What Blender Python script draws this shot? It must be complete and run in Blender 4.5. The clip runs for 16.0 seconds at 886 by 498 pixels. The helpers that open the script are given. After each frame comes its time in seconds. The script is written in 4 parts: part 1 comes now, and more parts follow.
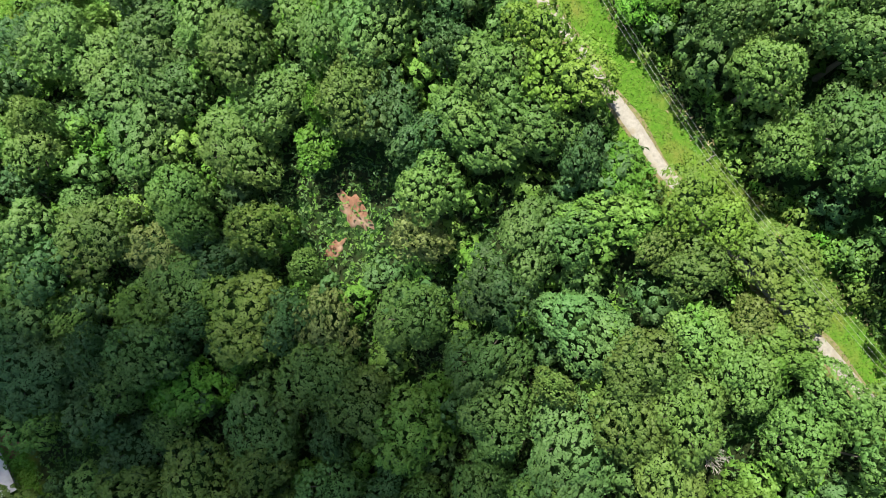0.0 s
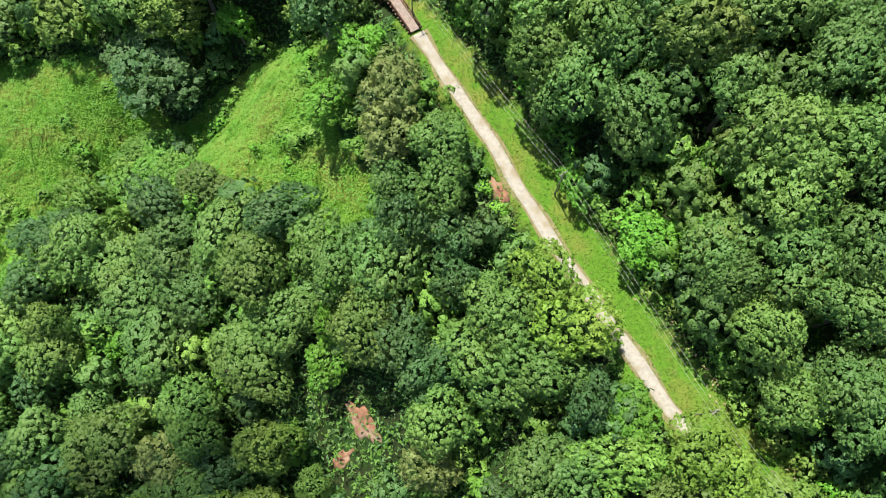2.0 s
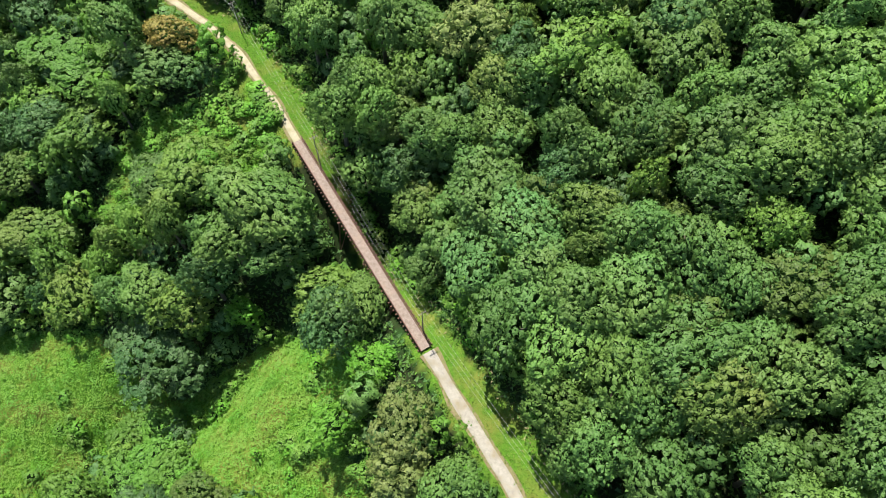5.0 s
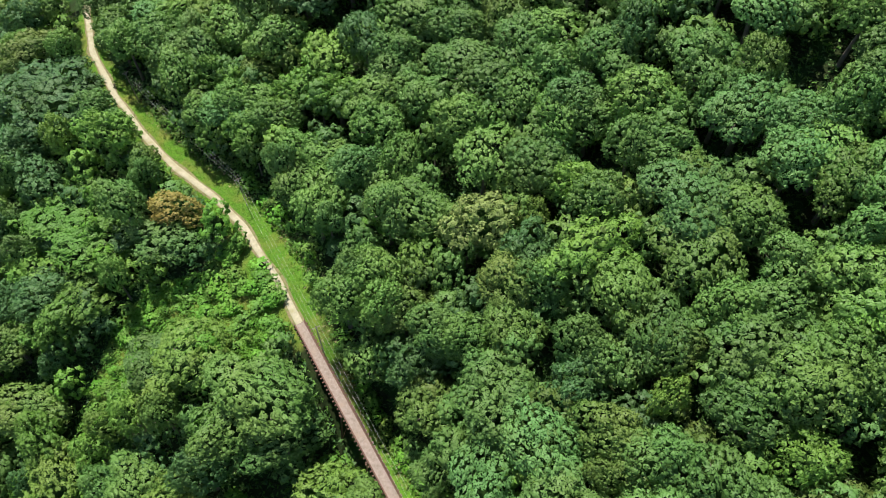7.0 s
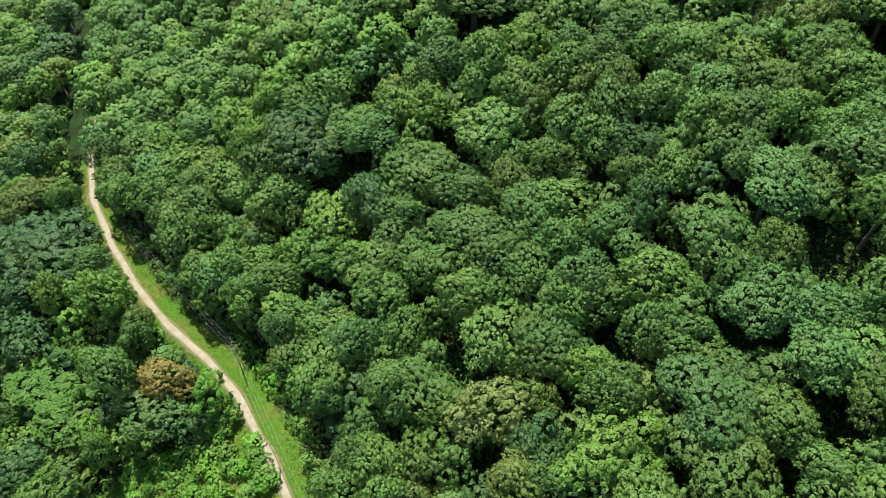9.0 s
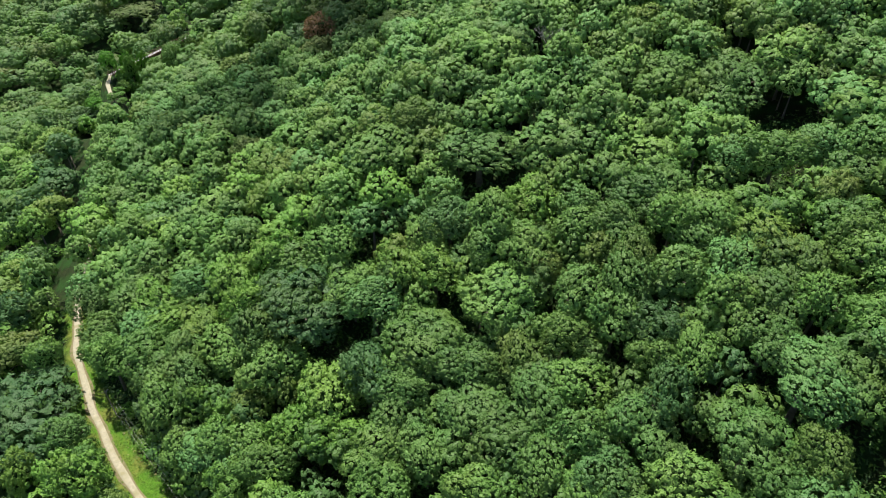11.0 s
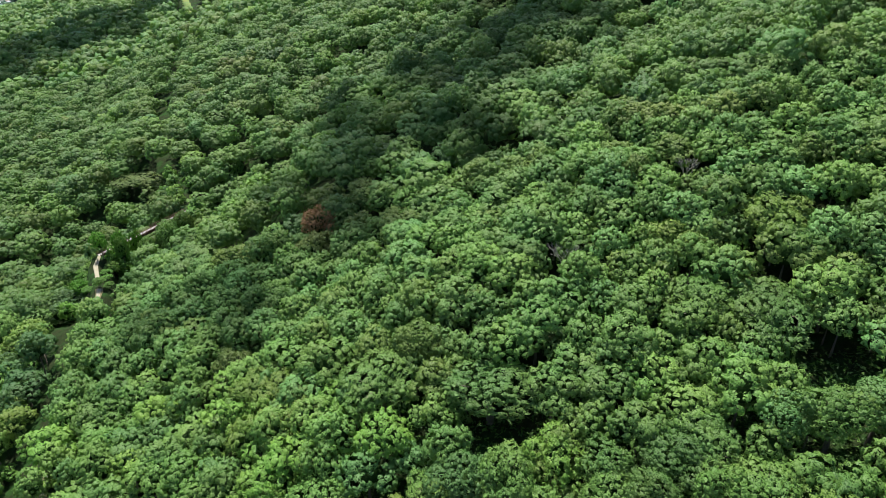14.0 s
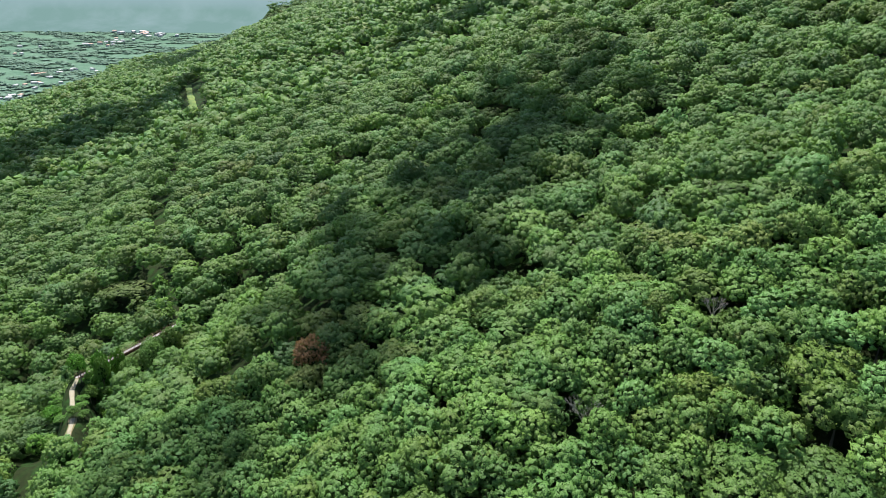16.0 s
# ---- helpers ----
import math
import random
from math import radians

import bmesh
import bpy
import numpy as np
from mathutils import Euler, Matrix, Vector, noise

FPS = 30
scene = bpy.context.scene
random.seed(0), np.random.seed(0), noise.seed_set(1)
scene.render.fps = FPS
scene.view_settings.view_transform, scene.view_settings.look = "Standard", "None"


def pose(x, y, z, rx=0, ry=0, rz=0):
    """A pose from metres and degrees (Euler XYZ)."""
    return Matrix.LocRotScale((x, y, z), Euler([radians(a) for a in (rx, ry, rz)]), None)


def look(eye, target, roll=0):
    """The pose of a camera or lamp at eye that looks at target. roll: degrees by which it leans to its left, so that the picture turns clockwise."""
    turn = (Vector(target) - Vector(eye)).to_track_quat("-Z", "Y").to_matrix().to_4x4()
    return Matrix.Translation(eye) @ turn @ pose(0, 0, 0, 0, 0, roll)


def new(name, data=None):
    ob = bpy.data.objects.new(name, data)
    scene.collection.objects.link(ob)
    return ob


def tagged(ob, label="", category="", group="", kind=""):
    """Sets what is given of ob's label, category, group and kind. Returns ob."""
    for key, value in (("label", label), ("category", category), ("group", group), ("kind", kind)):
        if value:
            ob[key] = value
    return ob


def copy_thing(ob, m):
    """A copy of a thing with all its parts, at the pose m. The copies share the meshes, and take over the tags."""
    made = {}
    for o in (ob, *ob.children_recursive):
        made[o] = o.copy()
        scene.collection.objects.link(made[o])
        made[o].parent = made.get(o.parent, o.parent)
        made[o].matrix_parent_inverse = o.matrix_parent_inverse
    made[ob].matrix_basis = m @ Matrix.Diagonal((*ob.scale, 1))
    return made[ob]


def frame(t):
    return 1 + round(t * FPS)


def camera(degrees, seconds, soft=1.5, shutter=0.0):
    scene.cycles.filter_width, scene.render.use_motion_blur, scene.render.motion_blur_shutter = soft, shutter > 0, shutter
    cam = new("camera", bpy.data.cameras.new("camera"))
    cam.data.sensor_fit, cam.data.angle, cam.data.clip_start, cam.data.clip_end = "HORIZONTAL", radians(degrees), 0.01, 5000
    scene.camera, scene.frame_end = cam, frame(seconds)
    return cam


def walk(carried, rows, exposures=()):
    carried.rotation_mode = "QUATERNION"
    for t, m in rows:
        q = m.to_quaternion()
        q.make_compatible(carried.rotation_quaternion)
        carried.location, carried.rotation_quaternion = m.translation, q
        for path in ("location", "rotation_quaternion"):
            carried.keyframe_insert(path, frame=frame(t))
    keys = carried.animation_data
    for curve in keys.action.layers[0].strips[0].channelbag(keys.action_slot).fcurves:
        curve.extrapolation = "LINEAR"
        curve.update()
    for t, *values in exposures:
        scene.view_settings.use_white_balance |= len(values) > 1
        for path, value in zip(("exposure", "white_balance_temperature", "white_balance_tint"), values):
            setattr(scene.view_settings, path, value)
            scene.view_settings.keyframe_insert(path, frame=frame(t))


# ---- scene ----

cam = camera(66.7, 16.0, soft=0.9)
METRES, EYE, TILT, LEAN, TURN = 160.0, 100.0, -80.0, 0.0, 0.0
ROWS = [
    (0.0, 0.0, 0.0, 0.0, 0.0, -0.0, 0.0),
    (0.5, -0.002, -0.0048, 0.0313, -0.01, 1.63, -0.05),
    (1.0, -0.0044, -0.0107, 0.0683, -0.03, 3.55, -0.1),
    (1.5, -0.0063, -0.0154, 0.0996, -0.03, 5.16, -0.14),
    (2.0, -0.0083, -0.0211, 0.1363, 0.0, 7.15, -0.19),
    (2.5, -0.0103, -0.026, 0.1675, 0.0, 8.86, -0.23),
    (3.0, -0.0123, -0.0319, 0.2043, 0.02, 10.88, -0.24),
    (3.5, -0.0144, -0.0357, 0.2342, -0.04, 12.63, -0.26),
    (4.0, -0.0165, -0.0381, 0.2694, -0.07, 14.66, -0.28),
    (6.5, -0.026, -0.0548, 0.4239, 0.06, 23.66, -0.36),
    (7.0, -0.0276, -0.0602, 0.4547, 0.08, 25.69, -0.39),
    (7.5, -0.0298, -0.0652, 0.4808, 0.04, 27.35, -0.38),
    (8.0, -0.0318, -0.0704, 0.5088, 0.02, 29.19, -0.45),
    (8.5, -0.0336, -0.0755, 0.5378, 0.01, 30.95, -0.47),
    (9.0, -0.0356, -0.0806, 0.5668, -0.03, 32.75, -0.51),
    (9.5, -0.0377, -0.0853, 0.5964, -0.08, 34.6, -0.55),
    (10.0, -0.0401, -0.0904, 0.6265, -0.13, 36.41, -0.58),
    (12.5, -0.0509, -0.1151, 0.7722, -0.37, 45.52, -0.58),
    (13.0, -0.0531, -0.1193, 0.8017, -0.41, 47.36, -0.61),
    (13.5, -0.0552, -0.124, 0.832, -0.44, 49.13, -0.6),
    (14.0, -0.0574, -0.1285, 0.8625, -0.48, 50.92, -0.61),
    (14.5, -0.0598, -0.1332, 0.8939, -0.52, 52.64, -0.6),
    (15.0, -0.062, -0.1372, 0.9255, -0.56, 54.42, -0.64),
    (15.5, -0.0645, -0.1407, 0.9566, -0.6, 56.26, -0.65),
    (16.0, -0.0667, -0.1434, 0.9869, -0.63, 58.08, -0.65),
]
walk(cam, [(t, pose(0, 0, EYE, TILT, LEAN, TURN) @ pose(METRES * x, METRES * y, METRES * z, 90 + pitch, roll, yaw)) for t, x, y, z, yaw, pitch, roll in ROWS],
     exposures=[(0.0, 1.12, 6600, 10), (1.5, 1.2, 6600, 10), (4.0, 1.17, 6600, 10), (7.0, 0.92, 6500, 10), (10.0, 0.84, 6450, 11), (13.0, 0.82, 6400, 12), (16.0, 0.80, 6250, 14)])


# ---- light ----
SUN_ELEVATION, SUN_AZIMUTH = 63.0, -26.0      # azimuth from +y towards +x
world = bpy.data.worlds.new("sky")
scene.world = world
world.use_nodes = True
sky = world.node_tree.nodes.new("ShaderNodeTexSky")
sky.sky_type, sky.sun_disc = "NISHITA", False
sky.sun_elevation, sky.sun_rotation = radians(SUN_ELEVATION), radians(SUN_AZIMUTH)
background = world.node_tree.nodes["Background"]
background.inputs["Strength"].default_value = 0.085
world.node_tree.links.new(sky.outputs["Color"], background.inputs["Color"])
sun_data = bpy.data.lights.new("sun", "SUN")
sun_data.energy, sun_data.angle, sun_data.color = 4.8, radians(0.53), (1.0, 0.95, 0.86)
sun = new("sun", sun_data)
_el, _az = radians(SUN_ELEVATION), radians(SUN_AZIMUTH)
sun.matrix_world = look((400 * math.sin(_az) * math.cos(_el), 400 * math.cos(_az) * math.cos(_el), 400 * math.sin(_el)), (0, 0, 0))


# ---- materials ----
def material(name):
    m = bpy.data.materials.new(name)
    m.use_nodes = True
    return m, m.node_tree.nodes, m.node_tree.links, m.node_tree.nodes["Principled BSDF"]


def mixed(nodes, links, fac, a, b, blend="MIX"):
    n = nodes.new("ShaderNodeMix")
    n.data_type, n.blend_type = "RGBA", blend
    for slot, value in ((0, fac), (6, a), (7, b)):
        if hasattr(value, "is_output"):
            links.new(value, n.inputs[slot])
        else:
            n.inputs[slot].default_value = value if slot == 0 else (*value, 1)
    return n.outputs[2]


def ramp(nodes, links, value, a, b):
    n = nodes.new("ShaderNodeMapRange")
    n.inputs["From Min"].default_value, n.inputs["From Max"].default_value = a, b
    links.new(value, n.inputs["Value"])
    return n.outputs["Result"]


def noisy(nodes, links, scale, detail=4.0, rough=0.6, local=False):
    n = nodes.new("ShaderNodeTexNoise")
    n.inputs["Scale"].default_value, n.inputs["Detail"].default_value, n.inputs["Roughness"].default_value = scale, detail, rough
    if local:
        links.new(nodes.new("ShaderNodeTexCoord").outputs["Object"], n.inputs["Vector"])
    else:
        links.new(nodes.new("ShaderNodeNewGeometry").outputs["Position"], n.inputs["Vector"])
    return n.outputs["Fac"]


def foliage(name, dark, light, old, gloss=0.55, through_light=0.24, leaf=4.0, gaps=0.66, blotch=0.085, turning=0.62):
    """Leaves: each spray breaks up into leaves with tones and tilts of their own; light comes through."""
    m, nodes, links, bsdf = material(name)
    geo = nodes.new("ShaderNodeNewGeometry")
    info = nodes.new("ShaderNodeObjectInfo")
    cells = nodes.new("ShaderNodeTexVoronoi")
    cells.inputs["Scale"].default_value = leaf
    links.new(geo.outputs["Position"], cells.inputs["Vector"])
    each = nodes.new("ShaderNodeSeparateColor")
    links.new(cells.outputs["Color"], each.inputs[0])
    tone = nodes.new("ShaderNodeMath")
    tone.operation = "MULTIPLY_ADD"
    tone.inputs[1].default_value = 0.22
    links.new(geo.outputs["Random Per Island"], tone.inputs[0])
    half = nodes.new("ShaderNodeMath")
    half.operation, half.inputs[1].default_value, half.inputs[2].default_value = "MULTIPLY_ADD", 0.36, 0.30
    links.new(each.outputs[0], half.inputs[0])
    links.new(half.outputs[0], tone.inputs[2])
    spray = mixed(nodes, links, tone.outputs[0], dark, light)
    patch = mixed(nodes, links, ramp(nodes, links, noisy(nodes, links, blotch, 2.0), 0.40, 0.66), spray, mixed(nodes, links, 0.5, spray, old))
    tree = nodes.new("ShaderNodeHueSaturation")
    value = nodes.new("ShaderNodeMath")
    value.operation, value.inputs[1].default_value, value.inputs[2].default_value = "MULTIPLY_ADD", 0.44, 0.83
    links.new(info.outputs["Random"], value.inputs[0])
    own = nodes.new("ShaderNodeAttribute")
    own.attribute_name = "tree_tone"
    toned = nodes.new("ShaderNodeMath")
    links.new(value.outputs[0], toned.inputs[0])
    links.new(own.outputs["Fac"], toned.inputs[1])
    links.new(toned.outputs[0], tree.inputs["Value"])
    links.new(patch, tree.inputs["Color"])
    colour = tree.outputs["Color"]
    tilt = nodes.new("ShaderNodeVectorMath")
    tilt.operation = "MULTIPLY_ADD"
    links.new(cells.outputs["Color"], tilt.inputs[0])
    tilt.inputs[1].default_value = (turning, turning, turning)
    shift = nodes.new("ShaderNodeVectorMath")
    shift.operation = "ADD"
    links.new(geo.outputs["Normal"], shift.inputs[0])
    shift.inputs[1].default_value = (-0.5 * turning, -0.5 * turning, -0.42 * turning)
    links.new(shift.outputs[0], tilt.inputs[2])
    turned = nodes.new("ShaderNodeVectorMath")
    turned.operation = "NORMALIZE"
    links.new(tilt.outputs[0], turned.inputs[0])
    links.new(colour, bsdf.inputs["Base Color"])
    links.new(turned.outputs[0], bsdf.inputs["Normal"])
    bsdf.inputs["Roughness"].default_value = gloss
    bsdf.inputs["Specular IOR Level"].default_value = 0.26
    thin = nodes.new("ShaderNodeBsdfTranslucent")
    links.new(mixed(nodes, links, 0.5, colour, (0.12, 0.26, 0.03)), thin.inputs["Color"])
    links.new(turned.outputs[0], thin.inputs["Normal"])
    both = nodes.new("ShaderNodeMixShader")
    both.inputs[0].default_value = through_light
    links.new(bsdf.outputs[0], both.inputs[1])
    links.new(thin.outputs[0], both.inputs[2])
    between = nodes.new("ShaderNodeMath")
    between.operation, between.inputs[1].default_value = "GREATER_THAN", gaps
    links.new(cells.outputs["Distance"], between.inputs[0])
    leaves = nodes.new("ShaderNodeMixShader")
    links.new(between.outputs[0], leaves.inputs[0])
    links.new(both.outputs[0], leaves.inputs[1])
    links.new(nodes.new("ShaderNodeBsdfTransparent").outputs[0], leaves.inputs[2])
    links.new(leaves.outputs[0], nodes["Material Output"].inputs["Surface"])
    return m


def plain(name, a, b, scale, rough=0.8, metal=0.0, bump=0.0, local=True, c=None, big=0.2):
    """A surface of two tones at two scales."""
    m, nodes, links, bsdf = material(name)
    fine = noisy(nodes, links, scale, 6.0, 0.65, local)
    colour = mixed(nodes, links, ramp(nodes, links, fine, 0.3, 0.7), a, b)
    if c:
        colour = mixed(nodes, links, ramp(nodes, links, noisy(nodes, links, scale * big, 3.0, 0.6, local), 0.5, 0.68), colour, c)
    links.new(colour, bsdf.inputs["Base Color"])
    bsdf.inputs["Roughness"].default_value, bsdf.inputs["Metallic"].default_value = rough, metal
    if bump:
        n = nodes.new("ShaderNodeBump")
        n.inputs["Strength"].default_value, n.inputs["Distance"].default_value = 0.7, bump
        links.new(fine, n.inputs["Height"])
        links.new(n.outputs[0], bsdf.inputs["Normal"])
    return m


LEAVES = {
    "mid": foliage("leaves_mid_green", (0.035, 0.1, 0.02), (0.101, 0.208, 0.05), (0.125, 0.185, 0.044)),
    "green": foliage("leaves_fresh_green", (0.045, 0.118, 0.02), (0.125, 0.246, 0.052), (0.150, 0.228, 0.048)),
    "dark": foliage("leaves_dark_green", (0.022, 0.071, 0.020), (0.066, 0.150, 0.045), (0.081, 0.129, 0.038)),
    "pale": foliage("leaves_pale_bluish_green", (0.042, 0.126, 0.030), (0.111, 0.239, 0.067), (0.120, 0.201, 0.053)),
    "olive": foliage("leaves_olive_green", (0.041, 0.098, 0.017), (0.112, 0.200, 0.041), (0.134, 0.172, 0.038)),
    "straw": foliage("leaves_yellowish_olive", (0.049, 0.114, 0.015), (0.139, 0.235, 0.041), (0.154, 0.195, 0.040)),
    "yellow": foliage("leaves_yellow_green", (0.056, 0.136, 0.010), (0.154, 0.275, 0.036), (0.175, 0.240, 0.036)),
    "lime": foliage("leaves_light_green", (0.048, 0.134, 0.016), (0.133, 0.269, 0.044), (0.155, 0.234, 0.042)),
    "vine": foliage("leaves_creeper", (0.037, 0.145, 0.01), (0.113, 0.305, 0.028), (0.139, 0.265, 0.034)),
    "bush": foliage("leaves_shrub", (0.037, 0.12, 0.012), (0.098, 0.232, 0.028), (0.113, 0.205, 0.032)),
    "cream": foliage("leaves_cream_flowered", (0.066, 0.126, 0.025), (0.206, 0.254, 0.080), (0.189, 0.217, 0.058)),
    "brown": foliage("leaves_brownish", (0.046, 0.095, 0.017), (0.122, 0.190, 0.042), (0.145, 0.169, 0.039)),
    "rustic": foliage("leaves_golden", (0.113, 0.108, 0.018), (0.277, 0.235, 0.060), (0.246, 0.165, 0.045)),
    "rust": foliage("leaves_rust_red", (0.129, 0.072, 0.028), (0.277, 0.150, 0.065), (0.206, 0.092, 0.038)),
}
MEADOW_LEAVES = [foliage("meadow_creepers", (0.070, 0.190, 0.013), (0.119, 0.280, 0.028), (0.154, 0.255, 0.034), 0.6, 0.30, 3.6, 0.72, 0.16, 0.4),
                 foliage("meadow_grass", (0.085, 0.200, 0.014), (0.140, 0.285, 0.032), (0.191, 0.265, 0.045), 0.6, 0.30, 3.6, 0.72, 0.16, 0.4)]
GRASS = foliage("grass_blades", (0.060, 0.125, 0.012), (0.118, 0.205, 0.027), (0.165, 0.185, 0.042), leaf=5.0, gaps=0.7, blotch=0.14)
# inside of crowns: twigs and leaves, darkened to paint shade into the gaps
INNER_SHADE = plain("twigs_and_inner_shade", (0.012, 0.030, 0.007), (0.026, 0.056, 0.012), 2.2, 0.9, bump=0.15, local=False)
INNER_SHADE.node_tree.nodes["Principled BSDF"].inputs["Specular IOR Level"].default_value = 0.05
BARK = plain("bark", (0.09, 0.075, 0.055), (0.19, 0.165, 0.13), 9.0, 0.9, bump=0.02)
DEADWOOD = plain("bleached_dead_wood", (0.24, 0.215, 0.19), (0.40, 0.37, 0.33), 6.0, 0.85, bump=0.01)
GRAVEL = plain("pale_gravel", (0.205, 0.190, 0.158), (0.330, 0.312, 0.268), 1.9, 0.95, bump=0.03, local=False, c=(0.215, 0.185, 0.125), big=0.25)
WORN_GRAVEL = plain("worn_yellowish_gravel", (0.235, 0.212, 0.142), (0.385, 0.355, 0.255), 1.9, 0.95, bump=0.03, local=False, c=(0.24, 0.22, 0.12), big=0.25)
PLANKS = plain("weathered_reddish_planks", (0.160, 0.120, 0.098), (0.285, 0.232, 0.196), 1.6, 0.9, bump=0.006, local=False, c=(0.24, 0.18, 0.14))
RUSTED = plain("rusted_steel", (0.085, 0.045, 0.032), (0.16, 0.085, 0.055), 5.0, 0.75, metal=0.25, bump=0.004)
CONCRETE = plain("grey_concrete", (0.30, 0.29, 0.27), (0.42, 0.41, 0.38), 2.5, 0.9, bump=0.01)
RED_EARTH = plain("bare_red_earth", (0.125, 0.058, 0.034), (0.245, 0.125, 0.072), 1.3, 0.95, bump=0.12, local=False, c=(0.28, 0.20, 0.135))
DRY_STEMS = foliage("dry_stems", (0.16, 0.14, 0.06), (0.36, 0.31, 0.16), (0.30, 0.24, 0.12))
WIRE = plain("pale_cable", (0.30, 0.30, 0.28), (0.42, 0.42, 0.40), 3.0, 0.5)
POLE_WOOD = plain("grey_pole_wood", (0.15, 0.13, 0.105), (0.24, 0.215, 0.18), 3.0, 0.9, bump=0.004)


def ground_material():
    """Turf and creepers where it is open, leaf litter and undergrowth below the trees."""
    m, nodes, links, bsdf = material("forest_floor_and_turf")
    turf = mixed(nodes, links, ramp(nodes, links, noisy(nodes, links, 1.6, 8.0, 0.7), 0.32, 0.68), (0.048, 0.130, 0.011), (0.100, 0.215, 0.022))
    turf = mixed(nodes, links, ramp(nodes, links, noisy(nodes, links, 0.16, 4.0), 0.46, 0.64), turf, (0.145, 0.170, 0.034))
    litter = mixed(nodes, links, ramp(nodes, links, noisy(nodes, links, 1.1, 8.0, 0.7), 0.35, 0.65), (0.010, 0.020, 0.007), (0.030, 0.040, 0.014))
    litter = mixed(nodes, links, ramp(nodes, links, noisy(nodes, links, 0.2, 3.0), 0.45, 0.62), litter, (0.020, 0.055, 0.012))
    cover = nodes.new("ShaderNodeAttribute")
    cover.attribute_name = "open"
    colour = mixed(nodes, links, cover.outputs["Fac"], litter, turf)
    # valley fields in two tones, paled and blued to paint in the distance haze
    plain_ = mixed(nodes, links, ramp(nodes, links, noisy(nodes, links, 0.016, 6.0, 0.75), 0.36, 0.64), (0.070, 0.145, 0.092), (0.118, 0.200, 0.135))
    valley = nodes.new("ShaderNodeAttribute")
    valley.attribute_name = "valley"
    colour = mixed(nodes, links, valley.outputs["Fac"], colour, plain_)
    links.new(colour, bsdf.inputs["Base Color"])
    bsdf.inputs["Roughness"].default_value = 0.95
    bsdf.inputs["Specular IOR Level"].default_value = 0.08
    n = nodes.new("ShaderNodeBump")
    n.inputs["Strength"].default_value, n.inputs["Distance"].default_value = 0.8, 0.35
    links.new(noisy(nodes, links, 1.3, 8.0, 0.75), n.inputs["Height"])
    links.new(n.outputs[0], bsdf.inputs["Normal"])
    return m


GROUND = ground_material()

GROUND_TURF = plain("clearing_turf", (0.060, 0.130, 0.018), (0.125, 0.200, 0.040), 0.6, 0.95, bump=0.2, local=False, c=(0.19, 0.22, 0.05))

DIRT = plain("trodden_brown_earth", (0.130, 0.105, 0.050), (0.215, 0.185, 0.095), 2.4, 0.95, bump=0.03, local=False, c=(0.115, 0.140, 0.035), big=0.4)


# ---- the lie of the land ----
TRAIL = [(112, -70), (84, -38), (60, -8), (53, 0.5), (42, 14), (31, 28), (24.5, 38.5), (14.8, 54), (5.9, 70.5), (-6.2, 90.6), (-19.4, 112.3), (-32.6, 134), (-38.3, 143.8), (-47.9, 157.8),
         (-57, 167), (-66.4, 174.4), (-77, 185.5), (-87.5, 199), (-98, 215.3), (-104.8, 232), (-112, 262), (-124, 305), (-138, 343.5), (-147, 360), (-149, 368), (-142, 382), (-136, 394),
         (-128, 411), (-146, 452), (-178, 514), (-235, 718), (-275, 882), (-365, 1130), (-470, 1500), (-700, 2400), (-900, 3600)]
TRAIL_Z = 8.0
GULLY = (-19.4, 112.3)          # middle of the footbridge
SIDE_VALLEY = (-138.2, 390.0)   # middle of the second bridge


def trail_distance(x, y):
    """Metres to the trail's axis (right of it plus, left of it minus)."""
    x, y = np.asarray(x, float), np.asarray(y, float)
    best, sign = np.full(x.shape, 1e9), np.ones(x.shape)
    for (ax, ay), (bx, by) in zip(TRAIL, TRAIL[1:]):
        ux, uy = bx - ax, by - ay
        k = np.clip(((x - ax) * ux + (y - ay) * uy) / (ux * ux + uy * uy), 0, 1)
        d = np.hypot(x - ax - k * ux, y - ay - k * uy)
        side = np.where(ux * (y - ay) - uy * (x - ax) < 0, 1.0, -1.0)
        sign = np.where(d < best, side, sign)
        best = np.minimum(d, best)
    return best * sign


def waves(x, y, size, seed):
    """Smooth relief, about -1 to 1."""
    a = np.sin(x / size + seed) * np.cos(y / size * 1.13 - seed * 1.7)
    b = np.sin((x * 0.6 + y * 0.8) / size * 1.9 + seed * 2.3) * 0.5
    c = np.cos((x * 0.8 - y * 0.55) / size * 3.1 + seed * 0.7) * 0.25
    return (a + b + c) / 1.4


def speckle(x, y, size, seed):
    """Irregular soft patches of about one size, 0 to 1."""
    u, v = np.asarray(x, float) / size + seed * 7.31, np.asarray(y, float) / size - seed * 3.77
    u, v = u * 0.8 - v * 0.6, u * 0.6 + v * 0.8
    i, j = np.floor(u), np.floor(v)
    a, b = u - i, v - j
    a, b = a * a * (3 - 2 * a), b * b * (3 - 2 * b)

    def lattice(p, q):
        k = np.sin(p * 127.1 + q * 311.7 + seed * 74.7) * 43758.5453
        return k - np.floor(k)
    return (lattice(i, j) * (1 - a) + lattice(i + 1, j) * a) * (1 - b) + (lattice(i, j + 1) * (1 - a) + lattice(i + 1, j + 1) * a) * b


